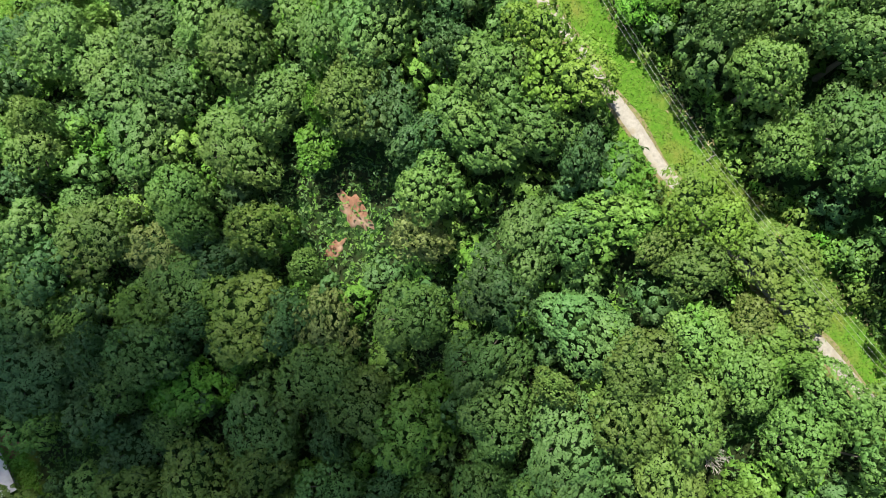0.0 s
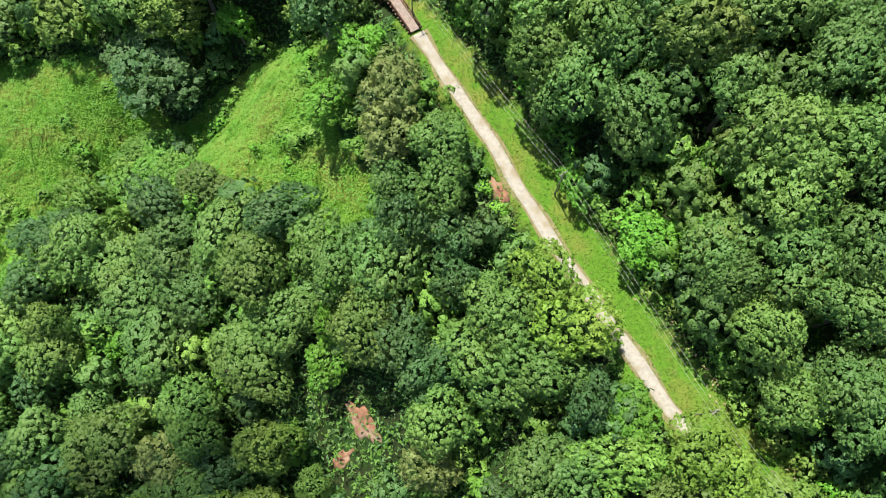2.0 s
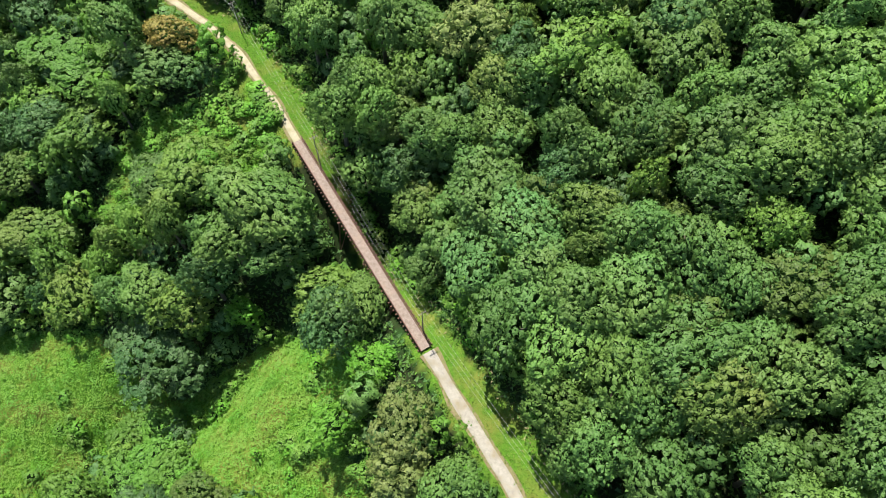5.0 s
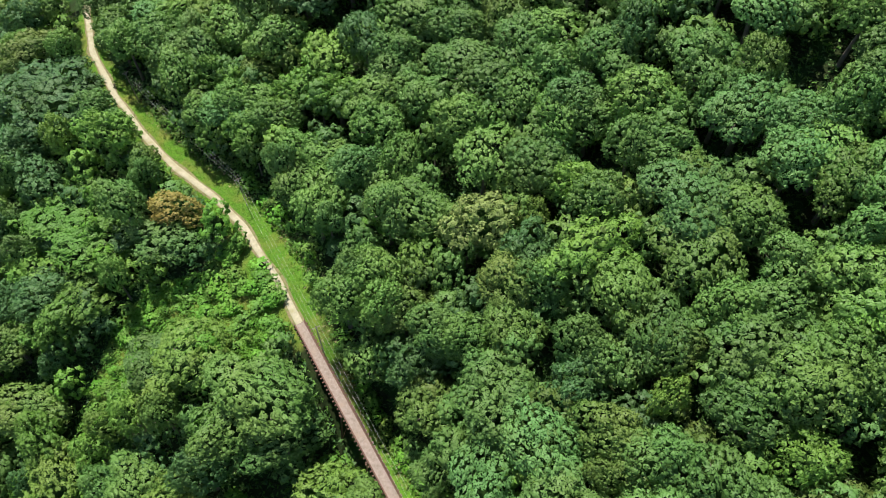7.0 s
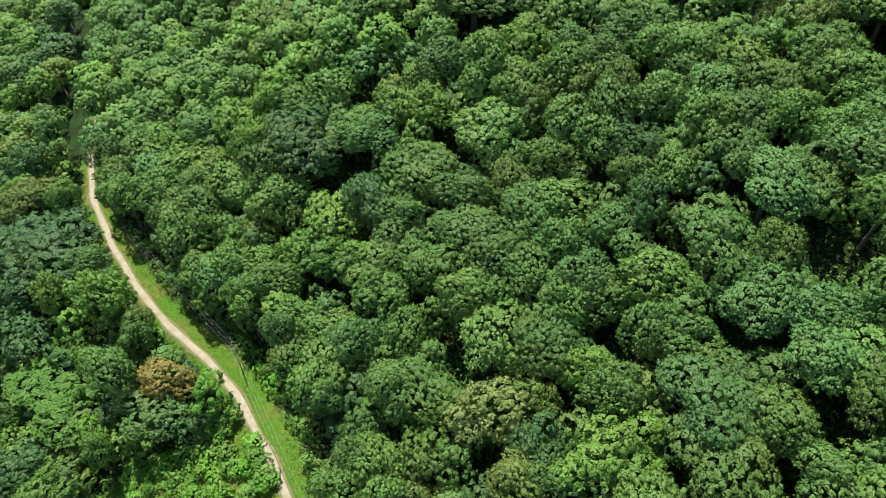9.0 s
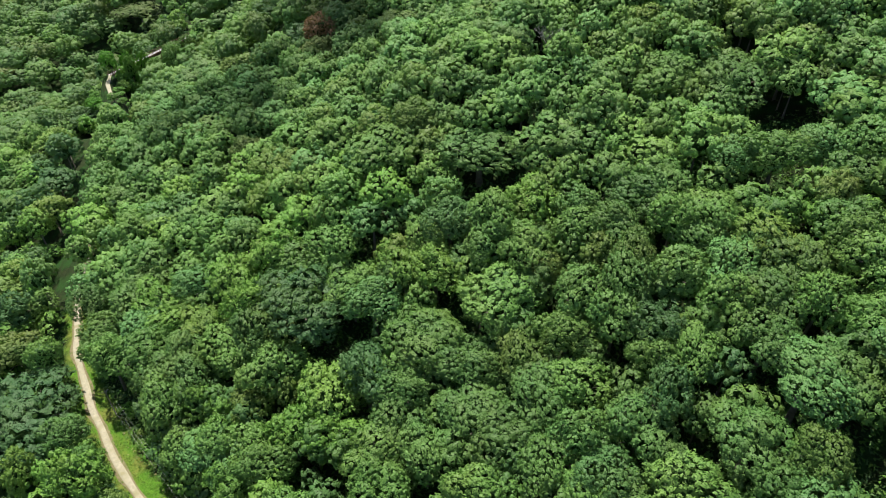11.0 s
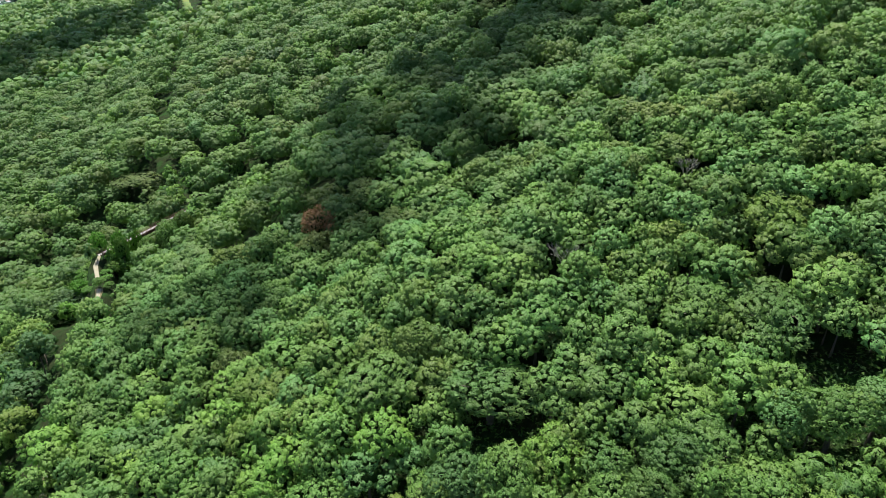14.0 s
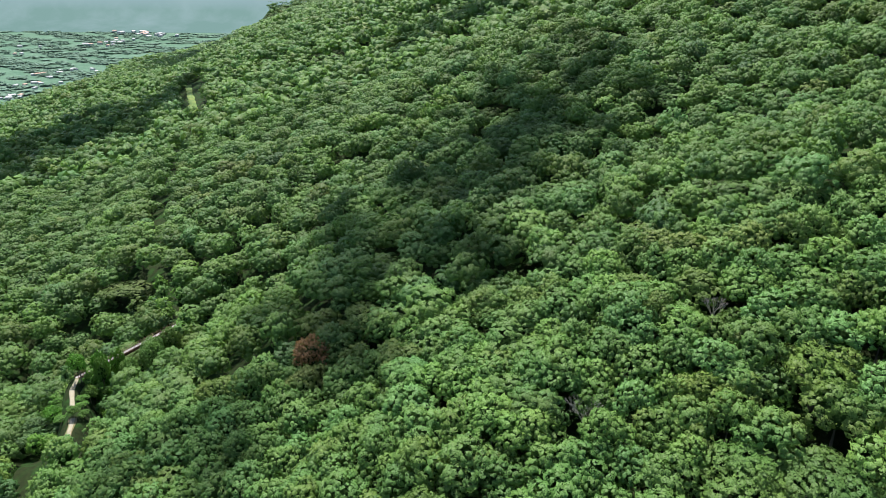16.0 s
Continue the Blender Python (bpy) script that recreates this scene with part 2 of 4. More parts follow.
def terrain(x, y):
    x, y = np.asarray(x, float), np.asarray(y, float)
    d = trail_distance(x, y)
    up = np.maximum(d - 6.5, 0)
    rise = 0.40 * np.minimum(up, 90) + 0.34 * np.clip(up - 90, 0, 520) + 0.12 * np.clip(up - 610, 0, 600)
    dn = np.maximum(-d - 2.5, 0)
    fall = 0.52 * np.minimum(dn, 60) + 0.16 * np.clip(dn - 60, 0, 170) + 0.32 * np.clip(dn - 230, 0, 200)
    h = TRAIL_Z + rise - fall
    # the gully under the footbridge
    s = (x - GULLY[0]) * -0.521 + (y - GULLY[1]) * 0.854
    q = (x - GULLY[0]) * 0.854 + (y - GULLY[1]) * 0.521
    h = h - 13.5 * np.exp(-(s / 13.5) ** 2) * np.clip((22 - q) / 16, 0, 1) * np.clip((q + 95) / 40, 0, 1)
    # the side valley under the second bridge
    s = (x - SIDE_VALLEY[0]) * 0.455 + (y - SIDE_VALLEY[1]) * 0.890
    q = (x - SIDE_VALLEY[0]) * 0.890 - (y - SIDE_VALLEY[1]) * 0.455
    off_path = np.maximum(np.clip((np.abs(d) - 2.5) / 7, 0, 1), np.clip((21 - np.abs(s)) / 5, 0, 1))
    h = h - 15.0 * np.clip((62 - np.abs(s)) / 22, 0, 1) * np.clip((75 - q) / 40, 0, 1) * np.clip((q + 90) / 40, 0, 1) * off_path
    rough = np.clip((np.abs(d) - 4) / 14, 0, 1)
    h = h + rough * (1.1 * waves(x, y, 9.0, 1.3) + 2.2 * waves(x, y, 31.0, 4.1)) + np.clip((np.abs(d) - 60) / 150, 0, 1) * 9 * waves(x, y, 140.0, 2.2)
    # folds of the far hillside
    h = h + np.clip((y - 290) / 90, 0, 1) * np.clip((d - 22) / 45, 0, 1) * 5.5 * waves(x, y, 40.0, 5.2)
    # the ridge sinks towards the plain
    h = h - 70 * np.clip((y - 1300) / 1500, 0, 1)
    return np.maximum(h, -112.0)


# ---- the ground ----
MEADOW = [(-130, 118), (-105, 107), (-79, 105), (-68, 96), (-60, 91), (-50, 95.8), (-36.3, 101.3), (-23.5, 96), (-17.5, 86.4), (-20.5, 77), (-15.7, 68), (-9.5, 66), (-11.4, 60), (-20.6, 58.5),
          (-34, 66), (-43.8, 68.3), (-52, 77), (-58, 85), (-67, 85), (-75, 77), (-82, 69), (-89, 59), (-95, 46), (-150, 32)]
GLADE = [(-50.1, 157.6), (-41, 147.5), (-34, 136), (-36, 127.5), (-46, 129), (-56, 131), (-66, 128.5), (-72, 118), (-79, 108), (-84, 112), (-80, 128), (-76, 141), (-68, 147.5), (-52, 148.5)]
CLEARING = [(-262, 850), (-286, 846), (-341, 984), (-396, 1124), (-370, 1138), (-313, 996)]
YARD = [(-79, -14), (-76, -26), (-96, -34), (-100, -12)]


def inside(px, py, polygon):
    px, py = np.asarray(px, float), np.asarray(py, float)
    hit = np.zeros(px.shape, bool)
    for (ax, ay), (bx, by) in zip(polygon, polygon[1:] + polygon[:1]):
        if ay != by:
            hit ^= ((ay > py) != (by > py)) & (px < (bx - ax) * (py - ay) / (by - ay) + ax)
    return hit


def verge_width(y):
    """The mown verge right of the path narrows where the path enters the trees."""
    return np.interp(np.asarray(y, float), [-100, 60, 84, 104, 128, 148, 165, 200, 226], [6.5, 7.4, 6.6, 4.2, 4.0, 6.2, 6.2, 4.2, 1.8])


def is_open(x, y):
    """Grass or creepers under the sky: verges, meadow, glade, clearing."""
    d = trail_distance(x, y)
    wob = 1.2 * waves(np.asarray(x, float), np.asarray(y, float), 3.3, 0.4)
    gorge = (np.hypot(np.asarray(x) - GULLY[0], np.asarray(y) - GULLY[1]) < 21) & (d < 0.6)
    strip = (d > -2.6 + 0.6 * wob) & (d < verge_width(y) + 0.6 * wob) & (np.asarray(y) < 233) & ~gorge
    return strip | inside(x, y, MEADOW) | inside(x, y, GLADE) | inside(x, y, YARD)


def lumps(x, y):
    """Mounds of creepers on the open slopes, none on the verges."""
    away = np.clip((np.abs(trail_distance(x, y)) - 5) / 4, 0, 1)
    return away * (0.45 * waves(x, y, 4.6, 0.2) + 0.2 * waves(x, y, 2.1, 2.0) + 0.4)


def mesh_of(name, verts, faces, materials, smooth=False, index=None):
    """A mesh from arrays; faces all of one length."""
    verts, faces = np.asarray(verts, np.float32), np.asarray(faces, np.int32)
    me = bpy.data.meshes.new(name)
    k = faces.shape[1]
    me.vertices.add(len(verts)), me.loops.add(faces.size), me.polygons.add(len(faces))
    me.vertices.foreach_set("co", verts.ravel())
    me.loops.foreach_set("vertex_index", faces.ravel())
    me.polygons.foreach_set("loop_start", np.arange(0, faces.size, k, dtype=np.int32))
    for m in materials:
        me.materials.append(m)
    if index is not None:
        me.polygons.foreach_set("material_index", np.asarray(index, np.int32))
    me.polygons.foreach_set("use_smooth", np.full(len(faces), smooth))
    me.update(calc_edges=True)
    return me


def steps(*spans):
    out = [spans[0][0]]
    for a, b, s in spans:
        out += list(np.linspace(a, b, max(2, int(round((b - a) / s)) + 1))[1:])
    return np.array(out)


gx = steps((-5000, -1400, 400), (-1400, -420, 35), (-420, -160, 8), (-160, 150, 1.6), (150, 420, 8), (420, 1200, 40), (1200, 5000, 400))
gy = steps((-900, -140, 60), (-140, -50, 6), (-50, 245, 1.6), (245, 480, 4), (480, 1300, 14), (1300, 2600, 50), (2600, 5000, 300))
GX, GY = np.meshgrid(gx, gy)
GZ = terrain(GX, GY)
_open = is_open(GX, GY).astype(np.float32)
GZ = GZ + _open * lumps(GX, GY)
nx, ny = len(gx), len(gy)
ids = np.arange(nx * ny).reshape(ny, nx)
quads = np.stack([ids[:-1, :-1], ids[:-1, 1:], ids[1:, 1:], ids[1:, :-1]], -1).reshape(-1, 4)
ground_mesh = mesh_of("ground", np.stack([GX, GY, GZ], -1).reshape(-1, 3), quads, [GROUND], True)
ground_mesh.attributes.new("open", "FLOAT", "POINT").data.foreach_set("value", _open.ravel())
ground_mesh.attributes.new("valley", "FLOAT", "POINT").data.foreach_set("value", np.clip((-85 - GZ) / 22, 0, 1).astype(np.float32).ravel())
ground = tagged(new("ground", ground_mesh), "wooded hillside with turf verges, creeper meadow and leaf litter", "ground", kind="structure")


def resample(line, step, start=None, end=None):
    """Points every step metres along a line, with directions."""
    p = np.array(line, float)
    s = np.concatenate([[0], np.cumsum(np.hypot(*np.diff(p, axis=0).T))])
    at = np.arange(s[0] if start is None else start, s[-1] if end is None else end, step)
    q = np.stack([np.interp(at, s, p[:, 0]), np.interp(at, s, p[:, 1])], -1)
    for _ in range(3 if step < 3 else 0):
        q[1:-1] = (q[:-2] + q[1:-1] * 2 + q[2:]) / 4
    t = np.gradient(q, axis=0)
    return q, t / np.linalg.norm(t, axis=1)[:, None]


def ribbon(name, line, width, z, thick, mat, wobble=0.0, lift=None):
    """A path surface with real edges."""
    q, t = resample(line, 0.8)
    n = np.stack([t[:, 1], -t[:, 0]], -1)
    k = np.arange(len(q))
    wl = width / 2 * (1 + wobble * np.sin(k * 0.37) * np.cos(k * 0.113 + 1))
    wr = width / 2 * (1 + wobble * np.cos(k * 0.31 + 2) * np.sin(k * 0.071))
    zz = np.full(len(q), z) if lift is None else lift(q)
    rows = []
    for off, dz in ((-wl, -thick), (-wl * 0.93, 0), (-wl * 0.35, 0.03), (wr * 0.35, 0.03), (wr * 0.93, 0), (wr, -thick)):
        rows.append(np.concatenate([q + n * off[:, None], (zz + dz)[:, None]], 1))
    v = np.stack(rows, 1)
    i = np.arange(v.shape[0] * 6).reshape(-1, 6)
    f = np.stack([i[:-1, :-1], i[:-1, 1:], i[1:, 1:], i[1:, :-1]], -1).reshape(-1, 4)
    return new(name, mesh_of(name, v.reshape(-1, 3), f, [mat], True))


trail_near = [p for p in TRAIL if -50 < p[1] <= 90.6] 
trail_far = [p for p in TRAIL if 134 <= p[1] <= 345]
tagged(ribbon("road", trail_near, 2.1, TRAIL_Z + 0.09, 0.14, GRAVEL, 0.16), "narrow pale gravel footpath between grass verges", "path", kind="structure")
tagged(ribbon("road", trail_far, 1.5, TRAIL_Z + 0.09, 0.14, WORN_GRAVEL, 0.16), "narrow pale gravel footpath winding into the trees", "path", kind="structure")
tagged(ribbon("road", [(-141.6, 350.1), (-147, 360), (-149, 368)], 1.6, TRAIL_Z + 0.09, 0.14, WORN_GRAVEL, 0.16), "short stretch of pale gravel footpath before a bridge", "path", kind="structure")

tagged(ribbon("ground", [(-276, 862), (-304, 936), (-341, 1030), (-381, 1130)], 12.0, 0, 0.8, GROUND_TURF, 0.25, lambda q: terrain(q[:, 0], q[:, 1]) + 0.9), "bright grassy clearing along the ridge path", "grass", kind="structure")
tagged(ribbon("road", trail_near, 3.1, TRAIL_Z + 0.05, 0.14, DIRT, 0.30), "trodden brown edge of the gravel footpath", "path", kind="structure")
tagged(ribbon("road", trail_far, 2.5, TRAIL_Z + 0.05, 0.14, DIRT, 0.30), "trodden brown edge of the winding footpath", "path", kind="structure")


# ---- trees: kind, x, y, crown radius, height ----
PLANTED = []


PLANTED += [("mid", *row) for row in [(-58.3, 51.1, 6.4, 13.0), (-48.0, 50.9, 6.1, 13.0), (-53.7, 41.7, 6.7, 13.0), (12.4, 18.1, 4.8, 13.0), (18.5, 18.6, 4.0, 12.0), (6.3, 0.9, 5.2, 15.0), (7.9, -7.2, 5.1, 15.0), (-29.9, -9.9, 5.9, 13.0), (-34.4, 113.5, 6.2, 14.0), (-59.7, 127.1, 5.7, 13.0), (-50.6, 58.2, 5.6, 13.0), (24.8, 99.8, 4.8, 16.0), (14.6, 71.8, 3.3, 14.0), (18.5, 72.4, 4.9, 16.0), (25.6, 67.2, 4.9, 16.0), (-10.0, 173.5, 4.6, 15.0), (-62.8, 153.3, 5.9, 10.0), (40.7, 166.2, 6.2, 15.0), (11.6, 153.0, 5.3, 15.0), (0.9, 239.3, 8.0, 14.0), (56.9, 244.6, 8.0, 14.0)]]
PLANTED += [("olive", *row) for row in [(-34.1, 36.5, 6.1, 14.0), (-12.2, 45.3, 4.0, 14.0), (33.4, 13.1, 3.8, 11.0), (27.4, 0.1, 4.8, 15.0), (25.6, -6.3, 5.0, 15.0), (32.6, -6.4, 4.8, 15.0), (-20.1, -0.8, 5.7, 15.0), (-12.8, -6.0, 5.5, 14.0), (-61.0, 22.3, 6.6, 14.0), (30.6, -15.5, 5.0, 14.0), (-92.4, 124.0, 6.6, 13.0), (-46.4, 68.9, 4.4, 9.0), (-6.7, 115.0, 5.2, 13.0), (18.9, 99.2, 3.0, 14.0), (34.5, 130.9, 7.2, 15.0), (-14.5, 253.7, 5.1, 14.0)]]
PLANTED += [("vine", *row) for row in [(-19.0, 46.3, 1.6, 14.0), (-20.2, 41.7, 2.2, 10.0), (-20.3, 36.6, 3.6, 7.0), (25.5, 27.0, 3.3, 5.0), (-65.5, 39.4, 3.3, 6.0), (-44.3, -3.7, 5.3, 9.0), (-20.9, 78.1, 4.0, 9.0), (-15.6, 88.4, 3.3, 6.0), (-43.0, 103.5, 2.6, 10.0), (28.6, 51.4, 4.0, 7.0), (19.0, 60.4, 2.5, 5.0)]]
PLANTED += [("dark", *row) for row in [(-7.9, 38.2, 4.7, 14.0), (-2.0, 33.7, 4.6, 13.0), (-71.5, -0.9, 7.6, 13.0), (-53.3, -13.4, 5.6, 10.0), (7.8, 11.3, 4.9, 14.0), (-61.4, 98.1, 8.6, 13.0), (-29.0, 60.6, 5.0, 13.0), (9.6, 136.1, 4.8, 14.0), (-22.2, 190.3, 5.5, 15.0), (-37.2, 207.4, 8.3, 16.0), (-98.4, 192.6, 10.9, 14.0), (-152.5, 349.0, 5.5, 12.0)]]
PLANTED += [("green", *row) for row in [(7.5, 40.8, 5.3, 15.0), (5.3, 34.4, 5.7, 15.0), (12.5, 33.3, 4.8, 14.0), (34.6, 3.7, 4.4, 11.0), (-4.7, 7.8, 5.0, 13.0), (46.0, -9.0, 4.2, 12.0), (54.8, -5.8, 3.8, 8.0), (49.5, -3.4, 3.5, 10.0), (39.7, -0.6, 4.1, 11.0), (-2.1, 66.9, 4.3, 12.0), (-1.2, 60.5, 3.9, 12.0), (-17.1, 99.3, 3.8, 10.0), (-62.7, 107.8, 5.2, 12.0), (-37.8, 119.2, 7.4, 15.0), (-43.8, 113.9, 5.7, 15.0), (-62.3, 55.8, 5.9, 13.0), (-39.5, 59.4, 5.8, 13.0), (-22.8, 55.2, 4.6, 12.0), (42.3, 61.3, 5.4, 17.0), (46.9, 58.7, 5.4, 17.0), (43.7, 54.1, 5.4, 17.0), (-10.5, 195.7, 7.4, 15.0), (4.8, 201.8, 7.2, 15.0)]]
PLANTED += [("green", *row) for row in [(-22.1, 245.7, 8.1, 14.0), (44.3, 249.8, 8.0, 14.0)]]
PLANTED += [("yellow", *row) for row in [(17.8, 38.6, 4.8, 12.5), (13.6, 45.6, 4.2, 12.5), (33.4, 22.1, 4.3, 9.0), (36.9, 18.7, 3.3, 9.0)]]
PLANTED += [("lime", *row) for row in [(23.8, 20.7, 4.4, 9.0), (-53.0, 8.9, 5.0, 9.0), (-65.8, 10.0, 4.8, 9.0), (44.3, 2.2, 3.5, 8.0), (43.0, 99.6, 3.8, 13.0), (20.5, 133.5, 6.7, 15.0), (-8.2, 140.1, 4.5, 11.0), (17.7, 148.0, 4.2, 13.0), (-82.0, 182.3, 3.9, 9.0), (-27.7, 180.2, 4.7, 13.0), (-36.3, 182.4, 4.3, 13.0), (11.6, 222.4, 5.3, 14.0)]]
PLANTED += [("brown", *row) for row in [(29.1, 15.7, 2.7, 10.0), (40.8, 5.9, 2.8, 8.0), (33.8, 76.1, 4.9, 17.0), (-110.5, 210.7, 5.7, 13.0), (-35.1, 337.0, 7.1, 13.0), (-62.5, 266.7, 5.4, 13.0), (24.1, 205.9, 3.9, 14.0), (65.2, 208.0, 4.2, 14.0), (13.3, 205.5, 3.0, 13.0), (-170.1, 458.1, 10.1, 11.0), (39.7, 294.3, 3.9, 14.0)]]
PLANTED += [("straw", *row) for row in [(42.7, 14.4, 5.0, 8.0), (46.8, 8.8, 3.8, 7.0), (-32.9, 8.3, 6.8, 15.0), (-24.3, 103.2, 5.4, 12.0), (-55.0, 104.5, 5.1, 13.0), (-81.5, 110.8, 5.8, 12.0), (-52.8, 126.9, 6.7, 13.0), (27.4, 108.8, 2.6, 14.0), (11.2, 143.8, 2.5, 12.0), (-50.3, 254.6, 6.7, 13.0), (51.4, 202.5, 6.6, 13.0), (-59.2, 207.8, 5.6, 13.0), (-77.1, 323.9, 6.1, 13.0), (65.0, 268.7, 6.8, 14.0), (43.3, 269.3, 5.1, 13.0)]]
PLANTED += [("pale", *row) for row in [(20.3, 4.7, 5.5, 14.0), (18.6, -11.6, 6.3, 15.0), (10.1, 104.3, 5.6, 15.0), (2.3, 101.4, 5.5, 14.0), (34.4, 139.4, 7.1, 16.0), (-21.8, 205.6, 5.3, 16.0)]]
PLANTED += [("cream", *row) for row in [(-18.8, 7.6, 4.4, 13.0), (-49.0, 20.2, 4.4, 12.0), (-3.3, 19.3, 3.6, 13.0), (-9.5, 76.2, 4.6, 13.0), (-9.9, 70.0, 4.4, 13.0), (1.9, 142.7, 5.2, 15.0), (-49.4, 313.8, 4.8, 13.0)]]
PLANTED += [("dead", *row) for row in [(35.6, -11.5, 2.6, 14.0), (19.0, 268.8, 5.4, 13.0), (51.8, 291.7, 4.2, 13.0)]]
PLANTED += [("bush", *row) for row in [(-66.5, 87.0, 4.6, 5.0), (-61.0, 83.6, 5.0, 6.0), (-71.5, 82.0, 4.2, 4.5), (-60.5, 77.0, 5.2, 7.5), (-67.5, 73.5, 5.5, 8.0), (-54.5, 72.5, 4.4, 8.0), (-18.2, 76.6, 2.6, 5.5), (-22.8, 81.5, 2.2, 4.0), (-15.2, 71.5, 2.2, 4.0), (-85.4, 160.0, 9.6, 9.0)]]
PLANTED += [("rustic", *row) for row in [(-61.2, 158.5, 4.4, 11.0)]]
PLANTED += [("rust", *row) for row in [(-49.8, 324.6, 5.2, 15.5)]]
PLANTED += [("vine", *row) for row in [(-146.5, 366.0, 2.6, 11.0), (-142.5, 374.0, 2.2, 13.0), (-138.0, 366.0, 3.2, 8.0), (-150.5, 352.0, 3.0, 9.0)]]
# around the second bridge
PLANTED += [("lime", -140.2, 369.6, 2.2, 18.0), ("lime", -141.4, 361.0, 2.4, 7.5), ("bush", -137.8, 365.2, 2.8, 12.5), ("green", -132.5, 375.5, 3.6, 18.5), ("vine", -143.6, 374.6, 2.7, 20.0), ("vine", -139.4, 380.0, 2.2, 19.0), ("mid", -128.6, 388.2, 4.2, 21.0), ("olive", -125.4, 397.0, 4.2, 20.5), ("green", -126.0, 382.5, 4.2, 20.0)]
PLANTED += [("bush", x, y, r, h) for x, y, r, h in [(-146.5, 349.5, 1.6, 2.4), (-149.8, 355.0, 1.8, 3.2), (-138.6, 351.0, 1.7, 2.2), (-140.6, 355.2, 1.8, 2.8), (-137.6, 343.6, 2.0, 4.2), (-135.6, 346.5, 1.8, 3.0), (-143.0, 344.5, 1.8, 3.0), (-152.6, 360.5, 2.0, 4.0), (-133.0, 350.0, 2.2, 3.5)]]


GAPS = [(-68.6, 50.2, 4), (-52.4, 29.8, 4), (-25.6, 33.6, 6), (14, 30.3, 4), (-36.3, -4.8, 5), (-0.4, 0.1, 3), (-61.9, 17.6, 5), (-16.6, 44, 3), (3.9, 49.7, 4), (-38.9, 110.1, 8), (-93.4, 134, 5),
        (0.8, 232, 12), (-31.3, 199.8, 9), (-1.3, 154.4, 4), (39.9, 150.2, 4), (54.8, 162.6, 8), (70.3, 195, 5), (50.8, 180, 4), (64.8, 231.4, 11), (-19.7, 223, 5), (-49, 229.6, 4), (-15.5, 25, 14), (-9.8, 84.5, 5), (-83, -17, 13)]


def tufts(rng, count, boughs, loose, lowest=-0.46):
    """Where the leaf tufts of a crown sit (unit radius): on the outside of its boughs."""
    turn = np.arange(boughs) * 2.39996 + rng.normal(size=boughs) * 0.35
    z = np.linspace(0.92, -0.30, boughs) + rng.normal(size=boughs) * 0.07
    flat = np.sqrt(np.clip(1 - z * z, 0, 1))
    wide = 1 + 0.13 * np.sin(turn * 2 + rng.uniform(0, 6)) + 0.10 * np.sin(turn * 3 + rng.uniform(0, 6))
    far = 0.52 + 0.09 * rng.random(boughs) + loose * (0.04 + 0.26 * rng.random(boughs))
    heart = np.stack([np.cos(turn) * flat * wide, np.sin(turn) * flat * wide, z], -1) * far[:, None]
    girth = (0.37 + 0.08 * rng.random(boughs)) * (1 - 0.30 * loose) * (13 / boughs) ** 0.35
    heart, girth = np.concatenate([heart, [(0.03, 0.0, 0.18)]]), np.append(girth, 0.52)
    k = rng.integers(0, boughs + 1, count * 60)
    d = rng.normal(size=(len(k), 3))
    d /= np.linalg.norm(d, axis=1)[:, None]
    p = heart[k] + d * girth[k][:, None]
    out = (np.linalg.norm(p[:, None] - heart[None], axis=2) > girth[None] * 0.93).all(1) & (p[:, 2] > lowest) & (d[:, 2] > -0.45)
    p, d = p[out], d[out]
    kept, apart = [0], 2.1 / count ** 0.5
    for i in range(1, len(p)):
        if len(kept) == count:
            break
        if ((p[kept] - p[i]) ** 2).sum(1).min() > apart * apart:
            kept.append(i)
    c, d = p[kept], d[kept]
    d = d + 0.35 * c / np.linalg.norm(c, axis=1)[:, None] + (0, 0, 0.15)
    return c, d / np.linalg.norm(d, axis=1)[:, None], (1.28 + 0.62 * rng.random(len(c))) / count ** 0.5


def across(rng, d):
    """Two directions square to each of d."""
    a = np.cross(d, rng.normal(size=d.shape))
    a /= np.linalg.norm(a, axis=1)[:, None]
    return a, np.cross(d, a)


TUFT_FACES = np.array([(0, 1 + i, 1 + (i + 1) % 5) for i in range(5)])


